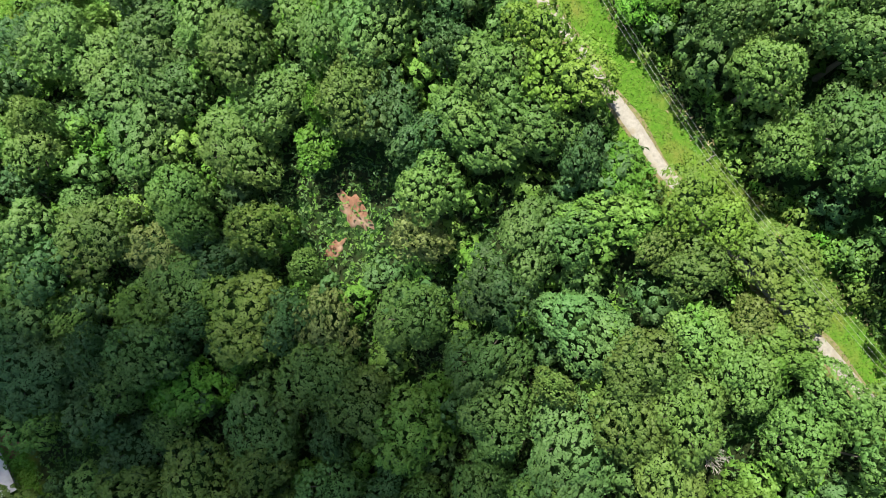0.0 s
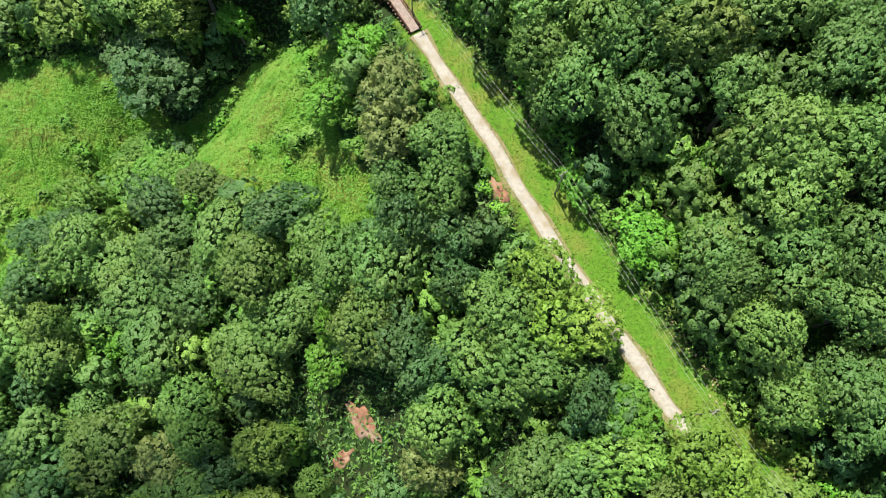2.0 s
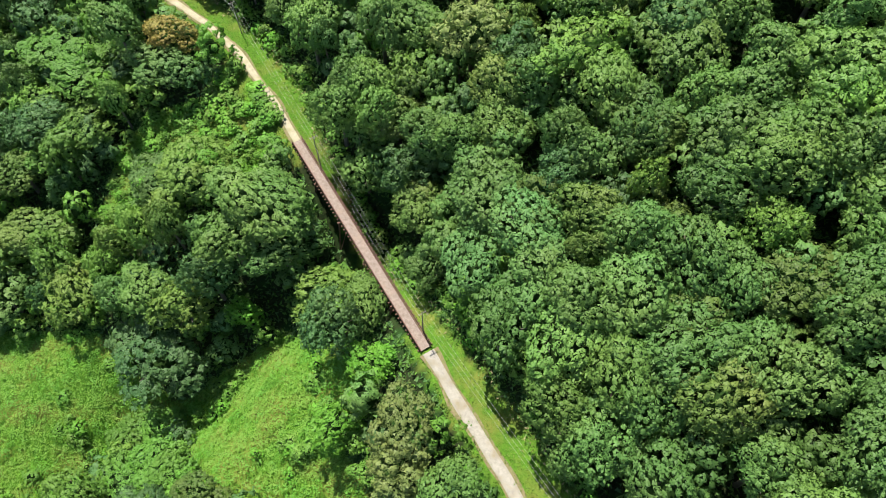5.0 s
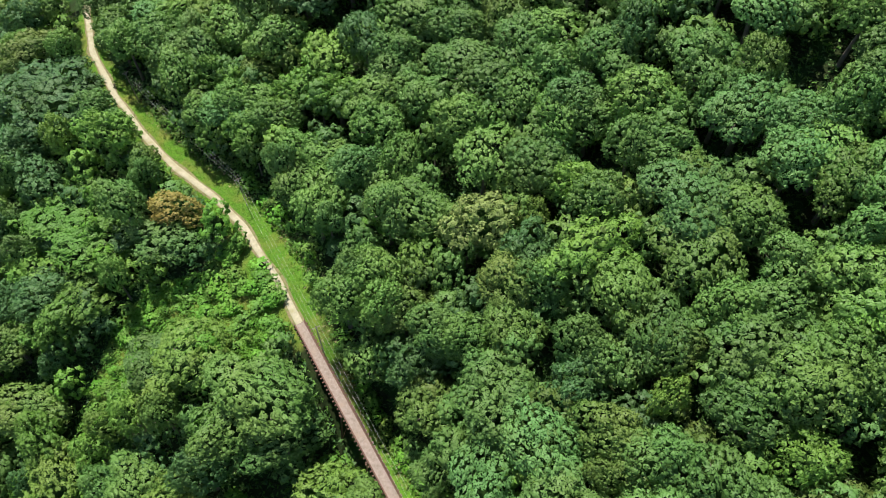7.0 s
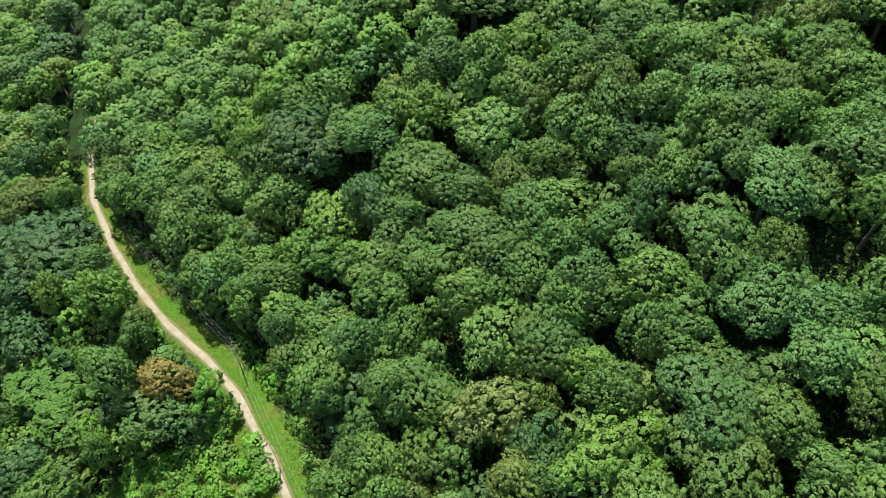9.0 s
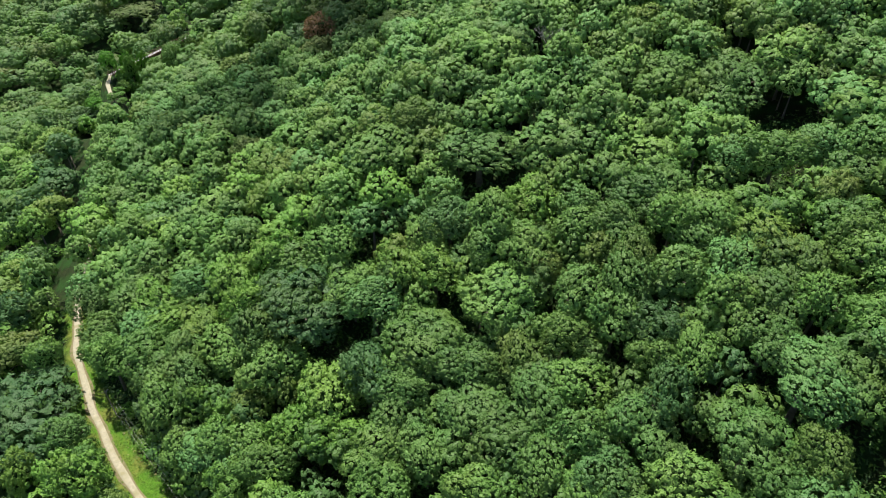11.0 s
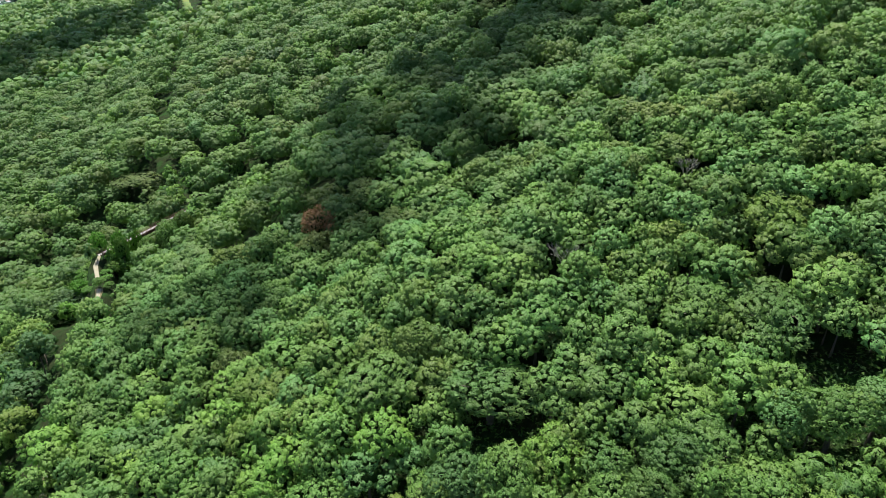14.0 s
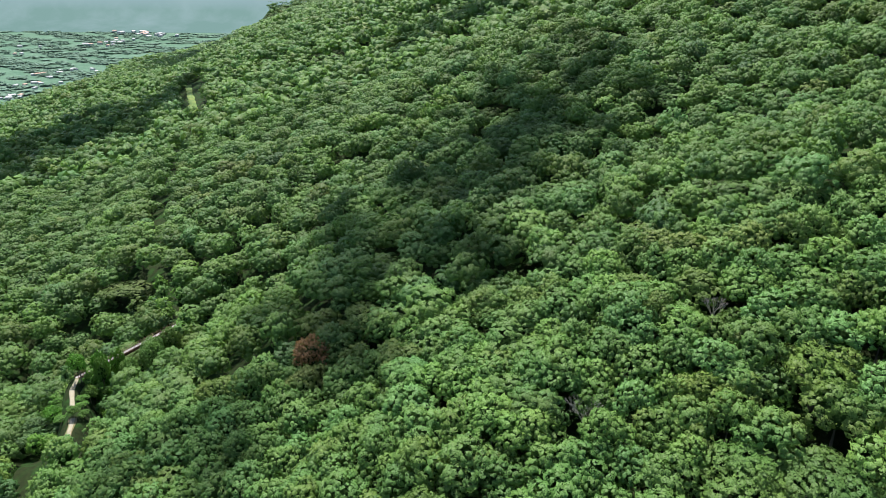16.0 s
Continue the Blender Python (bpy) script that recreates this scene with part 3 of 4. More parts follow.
def sprays(rng, n, size, count, squash, ragged=0.3, boughs=13, loose=0.0):
    """A crown's leaves: rounded tufts, each beset with small sprays."""
    c, axis, r = tufts(rng, count, boughs, loose)
    m = len(c)
    a, b = across(rng, axis)
    turn = np.arange(6) * 0.4 * math.pi
    wide, high = np.array([0, 1, 1, 1, 1, 1]), np.array([1, 0, 0, 0, 0, 0]) - 0.15
    body = (a[:, None] * (np.cos(turn) * wide)[None, :, None] + b[:, None] * (np.sin(turn) * wide)[None, :, None] + axis[:, None] * high[None, :, None])
    body = (c[:, None] + body * (r[:, None] * rng.uniform(0.62, 1.22, (m, 6)))[..., None]).reshape(-1, 3)
    faces = (TUFT_FACES[None] + np.arange(m)[:, None, None] * 6).reshape(-1, 3)
    k = rng.integers(0, m, n)
    d = rng.normal(size=(n, 3))
    d = d / np.linalg.norm(d, axis=1)[:, None] + axis[k] * 0.75
    d /= np.linalg.norm(d, axis=1)[:, None]
    p = c[k] + d * (r[k] * rng.uniform(0.84, 1.16, n))[:, None]
    d = d + rng.normal(size=(n, 3)) * ragged
    d /= np.linalg.norm(d, axis=1)[:, None]
    a, b = across(rng, d)
    s = size * rng.uniform(0.6, 1.4, n)[:, None]
    v = np.stack([p - a * s - b * s * 0.72, p - a * s * 0.8 + b * s * 0.72, p + a * s * 1.15 - d * s * 0.35], 1).reshape(-1, 3)
    v, f = np.concatenate([v, body]), np.concatenate([np.arange(n * 3).reshape(n, 3), faces + n * 3])
    v[:, 2] *= squash
    return v, f


def core(rng, rings, segs, radius, squash):
    """The dense inside of a crown, lumpy and closed."""
    v, f = [], []
    for i in range(rings):
        a = math.pi * (i + 0.5) / rings
        for j in range(segs):
            b = 2 * math.pi * (j + 0.5 * (i % 2)) / segs
            k = radius * (0.8 + 0.4 * rng.random())
            v.append((math.sin(a) * math.cos(b) * k, math.sin(a) * math.sin(b) * k, (math.cos(a) * k * 0.95 - 0.08) * squash))
    for i in range(rings - 1):
        for j in range(segs):
            p, q = i * segs + j, i * segs + (j + 1) % segs
            f += [(p, p + segs, q + segs), (p, q + segs, q)]
    for j in range(1, segs - 1):
        f += [(0, j, j + 1), ((rings - 1) * segs, (rings - 1) * segs + j + 1, (rings - 1) * segs + j)]
    return np.array(v), np.array(f)


def crown_arrays(seed, n, size, count=100, squash=0.80, ragged=0.3, boughs=13, loose=0.0, rings=5, segs=9, inside_radius=0.5):
    rng = np.random.default_rng(seed)
    v, f = sprays(rng, n, size, count, squash, ragged, boughs, loose)
    cv, cf = core(rng, rings, segs, inside_radius, squash)
    return np.concatenate([v, cv]), np.concatenate([f, cf + len(v)]), len(cf)


def tube(path, radii, sides=6):
    """A tapered limb along a path."""
    v, f = [], []
    path = [Vector(p) for p in path]
    for i, (p, r) in enumerate(zip(path, radii)):
        way = (path[min(i + 1, len(path) - 1)] - path[max(i - 1, 0)]).normalized()
        a = way.orthogonal().normalized()
        b = way.cross(a)
        for j in range(sides):
            t = 2 * math.pi * j / sides
            v.append(p + (a * math.cos(t) + b * math.sin(t)) * r)
        if i:
            for j in range(sides):
                k, l = (i - 1) * sides + j, (i - 1) * sides + (j + 1) % sides
                f.append((k, l, l + sides, k + sides))
    return [tuple(p) for p in v], f


def joined(pieces):
    v, f = [], []
    for pv, pf in pieces:
        f += [tuple(i + len(v) for i in q) for q in pf]
        v += pv
    return v, f


def trunk_mesh(seed):
    rng = random.Random(seed)
    lean = (rng.uniform(-0.1, 0.1), rng.uniform(-0.1, 0.1))
    pieces = [tube([(0, 0, -0.25), (lean[0] * 0.3, lean[1] * 0.3, 0.6), (lean[0], lean[1], 1.2), (lean[0] * 1.3, lean[1] * 1.3, 1.9)], [0.10, 0.068, 0.05, 0.02])]
    for k in range(5):
        a = k * 1.3 + rng.random()
        z = rng.uniform(0.9, 1.3)
        pieces.append(tube([(lean[0], lean[1], z), (lean[0] + 0.28 * math.cos(a), lean[1] + 0.28 * math.sin(a), z + 0.28), (lean[0] + 0.6 * math.cos(a), lean[1] + 0.6 * math.sin(a), z + 0.42)], [0.036, 0.026, 0.010], 5))
    v, f = joined(pieces)
    return mesh_of("trunk", v, f, [BARK], True)


TRUNKS = [trunk_mesh(k) for k in range(4)]
SHAPES = 6
STYLE = {  # sprays, size, tufts, height of the crown, raggedness, boughs, looseness
    "mid": (1080, 0.044, 230, 0.80, 0.48, 13, 0.30), "green": (1080, 0.046, 220, 0.82, 0.48, 12, 0.32), "olive": (1240, 0.042, 260, 0.82, 0.54, 16, 0.32), "brown": (1190, 0.044, 200, 0.82, 0.58, 12, 0.57),
    "pale": (1240, 0.038, 300, 0.73, 0.48, 9, 0.22), "lime": (1080, 0.052, 170, 0.86, 0.56, 14, 0.72), "cream": (1140, 0.055, 140, 0.87, 0.64, 12, 0.77), "straw": (1140, 0.048, 190, 0.84, 0.56, 13, 0.57),
    "vine": (1030, 0.073, 110, 0.98, 0.48, 10, 0.80), "bush": (1080, 0.063, 140, 0.74, 0.50, 12, 0.72), "dark": (1080, 0.052, 180, 0.89, 0.58, 13, 0.67), "yellow": (1240, 0.044, 220, 0.84, 0.54, 14, 0.57)}
CROWN_BASE = 1.55
LABELS = {
    "mid": "broadleaf tree with a dense mid-green rounded crown on the slope", "green": "broadleaf tree with a full fresh-green domed crown", "dark": "broadleaf tree with a dark green ragged crown above undergrowth",
    "pale": "spreading tree with a pale bluish-green umbrella crown", "olive": "tree with a fine-leaved olive-green crown", "straw": "tree with a yellowish olive crown among greener trees",
    "yellow": "tree with a bright yellow-green crown beside the footpath", "lime": "tree with a light green leafy crown", "vine": "small tree smothered in bright green creepers", "bush": "broad shrub of bright green creepers on the meadow",
    "cream": "tree with pale cream flowers over its green crown", "brown": "tree with a thinning brownish-olive crown", "rustic": "tree with golden brown leaves at the glade", "rust": "tree with a rust-red crown on the hillside"}
NAMES = {"vine": "creeper_covered_tree", "bush": "shrub", "pale": "umbrella_tree", "olive": "olive_green_tree", "straw": "yellowish_tree", "yellow": "yellow_green_tree", "cream": "flowering_tree", "brown": "brownish_tree",
         "rustic": "golden_tree", "rust": "rust_red_tree", "lime": "light_green_tree", "dark": "dark_green_tree", "green": "fresh_green_tree", "mid": "broadleaf_tree"}
FIRST = {}


def tree(kind, shape, x, y, r, height, turn):
    """A tree on the slope: trunk with limbs, crown of leaf sprays."""
    z = float(terrain(x, y))
    oval = 1 + 0.16 * math.sin(x * 1.7 + y)
    m = pose(x, y, z, 0, 0, turn) @ Matrix.Diagonal((r * oval, r / oval, height / 2.35, 1))
    if (kind, shape) in FIRST:
        s = FIRST[kind, shape].scale
        return copy_thing(FIRST[kind, shape], pose(x, y, z, 0, 0, turn) @ Matrix.Diagonal((r * oval / s[0], r / oval / s[1], height / 2.35 / s[2], 1)))
    root = new(NAMES[kind])
    tagged(root, LABELS[kind], "shrub" if kind == "bush" else "tree", "trees of the wood")
    trunk = new("trunk", TRUNKS[shape % 4])
    trunk.parent = root
    v, f, inner = crown_arrays(100 * list(LABELS).index(kind) + shape, *STYLE.get(kind, STYLE["straw"]))
    crown = new("crown", mesh_of("crown", v + np.array([0, 0, CROWN_BASE]), f, [LEAVES[kind], INNER_SHADE], True, np.arange(len(f)) >= len(f) - inner))
    crown.parent = root
    root.matrix_basis = m
    FIRST[kind, shape] = root
    return root


def dead_tree(x, y, r, height, seed):
    """Bare, bleached, forking limbs."""
    rng = random.Random(seed)
    pieces = []

    def limb(p, way, length, radius, level):
        q = p + way * length * 0.5 + Vector((rng.uniform(-1, 1), rng.uniform(-1, 1), rng.uniform(-0.3, 0.6))) * length * 0.08
        e = q + (way + Vector((0, 0, 0.12))).normalized() * length * 0.5
        pieces.append(tube([p, q, e], [radius, radius * 0.8, radius * 0.55], 5 if level > 0 else 4))
        if level:
            for _ in range(3 if level > 1 else 4):
                turn = Vector((rng.uniform(-1, 1), rng.uniform(-1, 1), rng.uniform(-0.1, 0.8)))
                limb(e, (way + turn * 0.75).normalized(), length * rng.uniform(0.5, 0.75), radius * 0.56, level - 1)
    limb(Vector((0, 0, -0.5)), Vector((0.03, 0.02, 1)), height * 0.56, 0.28, 0)
    for k in range(8):
        a = k * 0.80 + rng.random() * 0.5
        limb(Vector((0, 0, height * (0.42 + 0.015 * k))), Vector((math.cos(a), math.sin(a), 1.0 + 0.12 * k)).normalized(), r * 0.52, 0.11, 3)
    v, f = joined([([tuple(p) for p in pv], pf) for pv, pf in pieces])
    ob = new("dead_tree", mesh_of("dead_tree", v, f, [DEADWOOD], True))
    ob.matrix_basis = pose(x, y, float(terrain(x, y)))
    return tagged(ob, "bare bleached dead tree among leafy crowns", "tree", "dead trees")


rng = np.random.default_rng(7)
for k, (kind, x, y, r, h) in enumerate(PLANTED):
    if kind == "dead":
        dead_tree(x, y, r, h + 2.5, k)
    else:
        tree(kind, k % SHAPES, x, y, r * 1.18, h, float(rng.uniform(0, 360)))


def spread(x0, x1, y0, y1, step, jitter):
    """Places of trees, loosely even."""
    ax, ay = np.meshgrid(np.arange(x0, x1, step), np.arange(y0, y1, step * 0.866))
    ax = ax + (np.arange(ay.shape[0]) % 2)[:, None] * step / 2
    ax, ay = ax.ravel() + rng.uniform(-jitter, jitter, ax.size) * step, ay.ravel() + rng.uniform(-jitter, jitter, ay.size) * step
    d = trail_distance(ax, ay)
    keep = ~is_open(ax, ay) & ~inside(ax, ay, CLEARING) & np.where(ay < 234, (d > verge_width(ay) + 2.6) | (d < -4.6), np.where(ay < 340, (d > 1.8) | (d < -7), np.where(ay < 430, (d > 3.5) | (d < -5.5), (d > 4.4) | (d < -5.0))))
    keep &= np.abs(ax + 10) < np.maximum(80 + 0.30 * np.maximum(ay, 0), 0.64 * (ay - 151) + 75)
    h = terrain(ax, ay)
    keep &= (h < np.where(ay < 1900, 162, 260)) & (h > -100) & ~((ay > 318) & (ay < 420) & (d > -4.5) & (d < np.where(ay < 338, 11, 15)))
    keep &= ~((ay > 238) & (ay < 338) & (d < -3) & (d > -12.5))
    for px, py, pr in GAPS:
        keep &= np.hypot(ax - px, ay - py) > pr * 0.6 + 1.8
    return ax[keep], ay[keep], d[keep]


px_ = np.array([p[1] for p in PLANTED])
py_ = np.array([p[2] for p in PLANTED])
pr_ = np.array([p[3] for p in PLANTED])
lx, ly, ld = spread(-230, 120, -45, 330, 7.9, 0.36)
rx, ry, rd = spread(-130, 260, -45, 330, 8.7, 0.32)
left, right = ld < 14, rd >= 14
fx, fy, fd = (np.concatenate([p[left], q[right]]) for p, q in ((lx, rx), (ly, ry), (ld, rd)))
clear = (np.hypot(fx[:, None] - px_[None], fy[:, None] - py_[None]) > pr_[None] * 0.80 + 2.4).all(1)
fx, fy, fd = fx[clear], fy[clear], fd[clear]
# trees close over the far path
row, way = resample(TRAIL, 5.6, 395, 458)
for side, gap in ((1, 3.4),):
    o = side * (gap + rng.uniform(-0.6, 1.2, len(row)))
    fx, fy, fd = np.concatenate([fx, row[:, 0] + way[:, 1] * o]), np.concatenate([fy, row[:, 1] - way[:, 0] * o]), np.concatenate([fd, o])
MIX_LEFT = ["mid", "green", "dark", "dark", "olive", "green", "straw", "mid", "lime", "bush", "dark"]
MIX_RIGHT = ["dark", "brown", "mid", "mid", "mid", "olive", "mid", "green", "mid", "green", "pale", "mid", "green", "green", "lime", "lime", "straw"]


def hill_kind(x, y):
    """Kinds of trees stand in drifts on the hillside."""
    u = 0.62 * float(speckle(x, y, 34.0, 3)) + 0.14 * float(speckle(x, y, 90.0, 9)) + 0.46 * rng.random() - 0.11
    return MIX_RIGHT[int(np.clip(u, 0, 0.999) * 17)]


near = (fy < 225) & (np.abs(fx + 8 + 0.05 * fy) < 54 + 0.28 * fy)
order = np.argsort(~near, kind="stable")
count = {}
rest = []
for i in order:
    kind = hill_kind(fx[i], fy[i]) if fd[i] > 0 else MIX_LEFT[int(rng.integers(0, 11))]
    r = float(rng.choice([rng.uniform(3.0, 4.2), rng.uniform(4.0, 5.6), rng.uniform(5.2, 7.2)], p=[0.25, 0.45, 0.30]))
    if fy[i] < 233:
        r = min(r, max(2.0, abs(fd[i]) - (verge_width(fy[i]) - 2.4 if fd[i] > 0 else 1.6)))
    if fd[i] > 14:
        r = float(rng.choice([rng.uniform(4.4, 5.2), rng.uniform(5.0, 6.0), rng.uniform(5.8, 7.0)], p=[0.25, 0.45, 0.30])) * (0.90 + 0.28 * float(speckle(fx[i], fy[i], 21.0, 14)))
    h = (float(rng.uniform(10.5, 17.5) if fd[i] < 14 else rng.uniform(12.8, 16.6)) if kind != "bush" else float(rng.uniform(5, 8)))
    if near[i] and count.get(kind, 0) < 280:
        count[kind] = count.get(kind, 0) + 1
        tree(kind, int(rng.integers(0, SHAPES)), float(fx[i]), float(fy[i]), r, h, float(rng.uniform(0, 360)))
    else:
        rest.append((kind, fx[i], fy[i], r, h))


def woods(name, label, rows, shapes, trunks=True, closed=False):
    """Many trees in one mesh."""
    kinds = list(LEAVES)
    V, F, M, T, base = [], [], [], [], 0
    x, y = np.array([q[1] for q in rows]), np.array([q[2] for q in rows])
    z = terrain(x, y)
    for k, (kind, _, _, r, h) in enumerate(rows):
        v, f, inner = shapes[int(rng.integers(0, len(shapes)))]
        a = rng.uniform(0, 2 * math.pi)
        c, s = math.cos(a), math.sin(a)
        w = np.empty_like(v)
        w[:, 0] = (v[:, 0] * c - v[:, 1] * s) * r + x[k]
        w[:, 1] = (v[:, 0] * s + v[:, 1] * c) * r + y[k]
        w[:, 2] = (v[:, 2] + CROWN_BASE) * h / 2.35 + z[k]
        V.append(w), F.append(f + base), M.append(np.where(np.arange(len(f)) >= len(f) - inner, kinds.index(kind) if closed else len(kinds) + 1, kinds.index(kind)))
        base += len(w)
        T.append(np.full(len(w), rng.uniform(-0.21, 0.21), np.float32))
        if trunks:
            T.append(np.zeros(4, np.float32))
            t = np.array([(-0.07, -0.04, -0.2), (0.07, -0.04, -0.2), (0, 0.08, -0.2), (0, 0, 1.7)]) * (r, r, h / 2.35) + (x[k], y[k], z[k])
            V.append(t), F.append(np.array([(0, 1, 3), (1, 2, 3), (2, 0, 3)]) + base), M.append(np.full(3, len(kinds)))
            base += 4
    me = mesh_of(name, np.concatenate(V), np.concatenate(F), [*LEAVES.values(), BARK, INNER_SHADE], True, np.concatenate(M))
    me.attributes.new("tree_tone", "FLOAT", "POINT").data.foreach_set("value", np.concatenate(T))
    return tagged(new(name, me), label, "woodland", kind="stuff")


bx, by, bd = spread(-130, 120, -40, 330, 7.2, 0.45)
bx, by = bx[bd < 24], by[bd < 24]
ex, ey = rng.uniform(-190, -85, 700), rng.uniform(332, 450, 700)
ed = trail_distance(ex, ey)
stub = (ed > -5) & (ed < 10) & (ey < 364)
ex, ey = ex[~stub & (np.abs(ed) > 3) & (np.abs(ed) < 30)], ey[~stub & (np.abs(ed) > 3) & (np.abs(ed) < 30)]
bx, by = np.concatenate([bx, ex]), np.concatenate([by, ey])
low = [(["bush", "dark", "mid", "lime"][int(rng.integers(0, 4))], a, b, float(rng.uniform(2.2, 3.8)), float(rng.uniform(4.5, 9.5))) for a, b in zip(bx, by)]
hx, hy = rng.uniform(-105, 0, 2600), rng.uniform(55, 160, 2600)
edge = (inside(hx, hy, GLADE) & (rng.random(2600) < 0.8)) | (inside(hx, hy, MEADOW) & (np.abs(trail_distance(hx, hy)) > 9) & (speckle(hx, hy, 7.0, 6) > 0.62) & (rng.random(2600) < 0.55))
low += [(["vine", "lime", "bush"][int(rng.integers(0, 3))], a, b, float(rng.uniform(0.9, 2.0)), float(rng.uniform(1.2, 2.8))) for a, b in zip(hx[edge], hy[edge])]
q_, t_ = resample(TRAIL, 2.1, 60, 330)
for (ax_, ay_), (tx_, ty_) in zip(q_, t_):
    if ay_ < 232:
        o_ = float(verge_width(ay_) + rng.uniform(0.6, 3.2))
        low.append((["vine", "lime", "bush", "straw"][int(rng.integers(0, 4))], ax_ + ty_ * o_, ay_ - tx_ * o_, float(rng.uniform(0.9, 2.1)), float(rng.uniform(1.4, 4.0))))
        if rng.random() < 0.6 and abs(ay_ - 112) > 36:
            o_ = -float(rng.uniform(3.5, 5.0))
            low.append((["vine", "lime", "bush", "green"][int(rng.integers(0, 4))], ax_ + ty_ * o_, ay_ - tx_ * o_, float(rng.uniform(0.7, 1.5)), float(rng.uniform(1.0, 2.6))))
woods("shrubs", "dense green shrubs and saplings filling the wood between the trees", low, [crown_arrays(880 + k, 60, 0.105, 30, 0.95, 0.4, 5, 0.5, 3, 5, 0.5) for k in range(5)], False)
woods("woodland", "mixed broadleaf wood on the hillside around the path", rest, [crown_arrays(900 + k, 180, 0.046, 120, 0.80, 0.42, 12, 0.28 + 0.07 * k, 4, 7) for k in range(7)])
# younger trees fill the canopy between the tall ones
sx, sy, sd = spread(-60, 230, -45, 335, 7.8, 0.42)
apart = np.array([np.hypot(fx - a, fy - b).min() for a, b in zip(sx, sy)])
young = (sd > 9) & (apart > 2.6) & (np.abs(sx + 10) < 74 + 0.30 * np.maximum(sy, 0))
woods("woodland", "younger broadleaf trees filling the canopy of the hillside", [(hill_kind(a, b), a, b, float(rng.uniform(3.4, 4.8)), float(rng.uniform(9.0, 12.5))) for a, b in zip(sx[young], sy[young])],
      [crown_arrays(920 + k, 110, 0.065, 66, 0.95, 0.45, 9, 0.45, 4, 6) for k in range(5)])
mx, my, md = spread(-560, 620, 330, 700, 11.2, 0.32)
clear = (np.hypot(mx[:, None] - px_[None], my[:, None] - py_[None]) > pr_[None] * 0.80 + 2.4).all(1)
mx, my, md = mx[clear], my[clear], md[clear]
woods("woodland", "unbroken broadleaf wood covering the upper hillside", [(hill_kind(a, b), a, b, float(rng.uniform(5.8, 7.6)) * (0.90 + 0.28 * float(speckle(a, b, 24.0, 14))), float(rng.uniform(11, 19.5))) for a, b in zip(mx, my)],
      [crown_arrays(950 + k, 40, 0.055, 76, 0.84, 0.42, 10, 0.26 + 0.08 * k, 4, 7) for k in range(6)], False, True)
qx, qy, qd = spread(-1300, 1200, 700, 1900, 16.5, 0.32)
# the wood goes on to both sides and behind
ox, oy = np.meshgrid(np.arange(-430, 430, 11.0), np.arange(-190, 335, 10.0))
ox, oy = ox.ravel() + rng.uniform(-3.5, 3.5, ox.size), oy.ravel() + rng.uniform(-3.5, 3.5, oy.size)
aside = (np.abs(ox + 10) > 80 + 0.30 * np.maximum(oy, 0)) | (oy < -46)
aside &= ~is_open(ox, oy) & (np.abs(trail_distance(ox, oy)) > 7)
ox, oy = ox[aside], oy[aside]
woods("woodland", "broadleaf wood continuing around the valley side", [(MIX_RIGHT[int(rng.integers(0, 17))], a, b, float(rng.uniform(5, 7.6)), float(rng.uniform(11, 18))) for a, b in zip(ox, oy)],
      [crown_arrays(970 + k, 6, 0.12, 14, 0.85, 0.4, 6, 0.2, 3, 4, 0.6) for k in range(5)], False)
wx, wy, wd = spread(-2400, 900, 1900, 4100, 23.0, 0.4)
qx, qy = np.concatenate([qx, wx]), np.concatenate([qy, wy])
woods("woodland", "far broadleaf wood on the hill shoulder above the valley", [(hill_kind(a, b), a, b, float(rng.uniform(6.8, 10.0)) * (1 if b < 1900 else 1.7), float(rng.uniform(10, 20))) for a, b in zip(qx, qy)],
      [crown_arrays(980 + k, 2, 0.16, 11, 0.95, 0.3, 5, 0.25, 3, 4, 0.66) for k in range(6)], False, True)


def mounds(x, y):
    """Heaps of creepers a few metres across."""
    heap = 2.6 * np.clip(speckle(x, y, 3.2, 11) - 0.52, 0, 1) + 0.9 * speckle(x, y, 1.5, 5) * speckle(x, y, 6.0, 8) + 0.45 * speckle(x, y, 0.8, 2)
    return heap * np.clip((np.abs(trail_distance(x, y)) - 8) / 4, 0, 1)


def leaf_carpet(name, label, mats, x, y, size, lift, flat, index=None, heaped=False):
    """Leaves and blades lying over the ground."""
    n = len(x)
    z = terrain(x, y) + is_open(x, y) * lumps(x, y) + rng.uniform(0.0, 1.0, n) ** 2 * lift + 0.05
    d = rng.normal(size=(n, 3)) * flat + (0, 0, 1)
    if heaped:
        top = mounds(x, y)
        z = z + top
        d[:, 0] -= (mounds(x + 0.15, y) - top) / 0.15
        d[:, 1] -= (mounds(x, y + 0.15) - top) / 0.15
    p = np.stack([x, y, z], -1)
    d /= np.linalg.norm(d, axis=1)[:, None]
    a = np.cross(d, rng.normal(size=(n, 3)))
    a /= np.linalg.norm(a, axis=1)[:, None]
    b = np.cross(d, a)
    s = (size * rng.uniform(0.6, 1.5, n))[:, None]
    v = np.stack([p - a * s - b * s * 0.6, p - a * s * 0.7 + b * s * 0.6, p + a * s * 1.2], 1).reshape(-1, 3)
    return tagged(new(name, mesh_of(name, v, np.arange(n * 3).reshape(n, 3), mats, False, index)), label, name.replace("_", " "), kind="stuff")


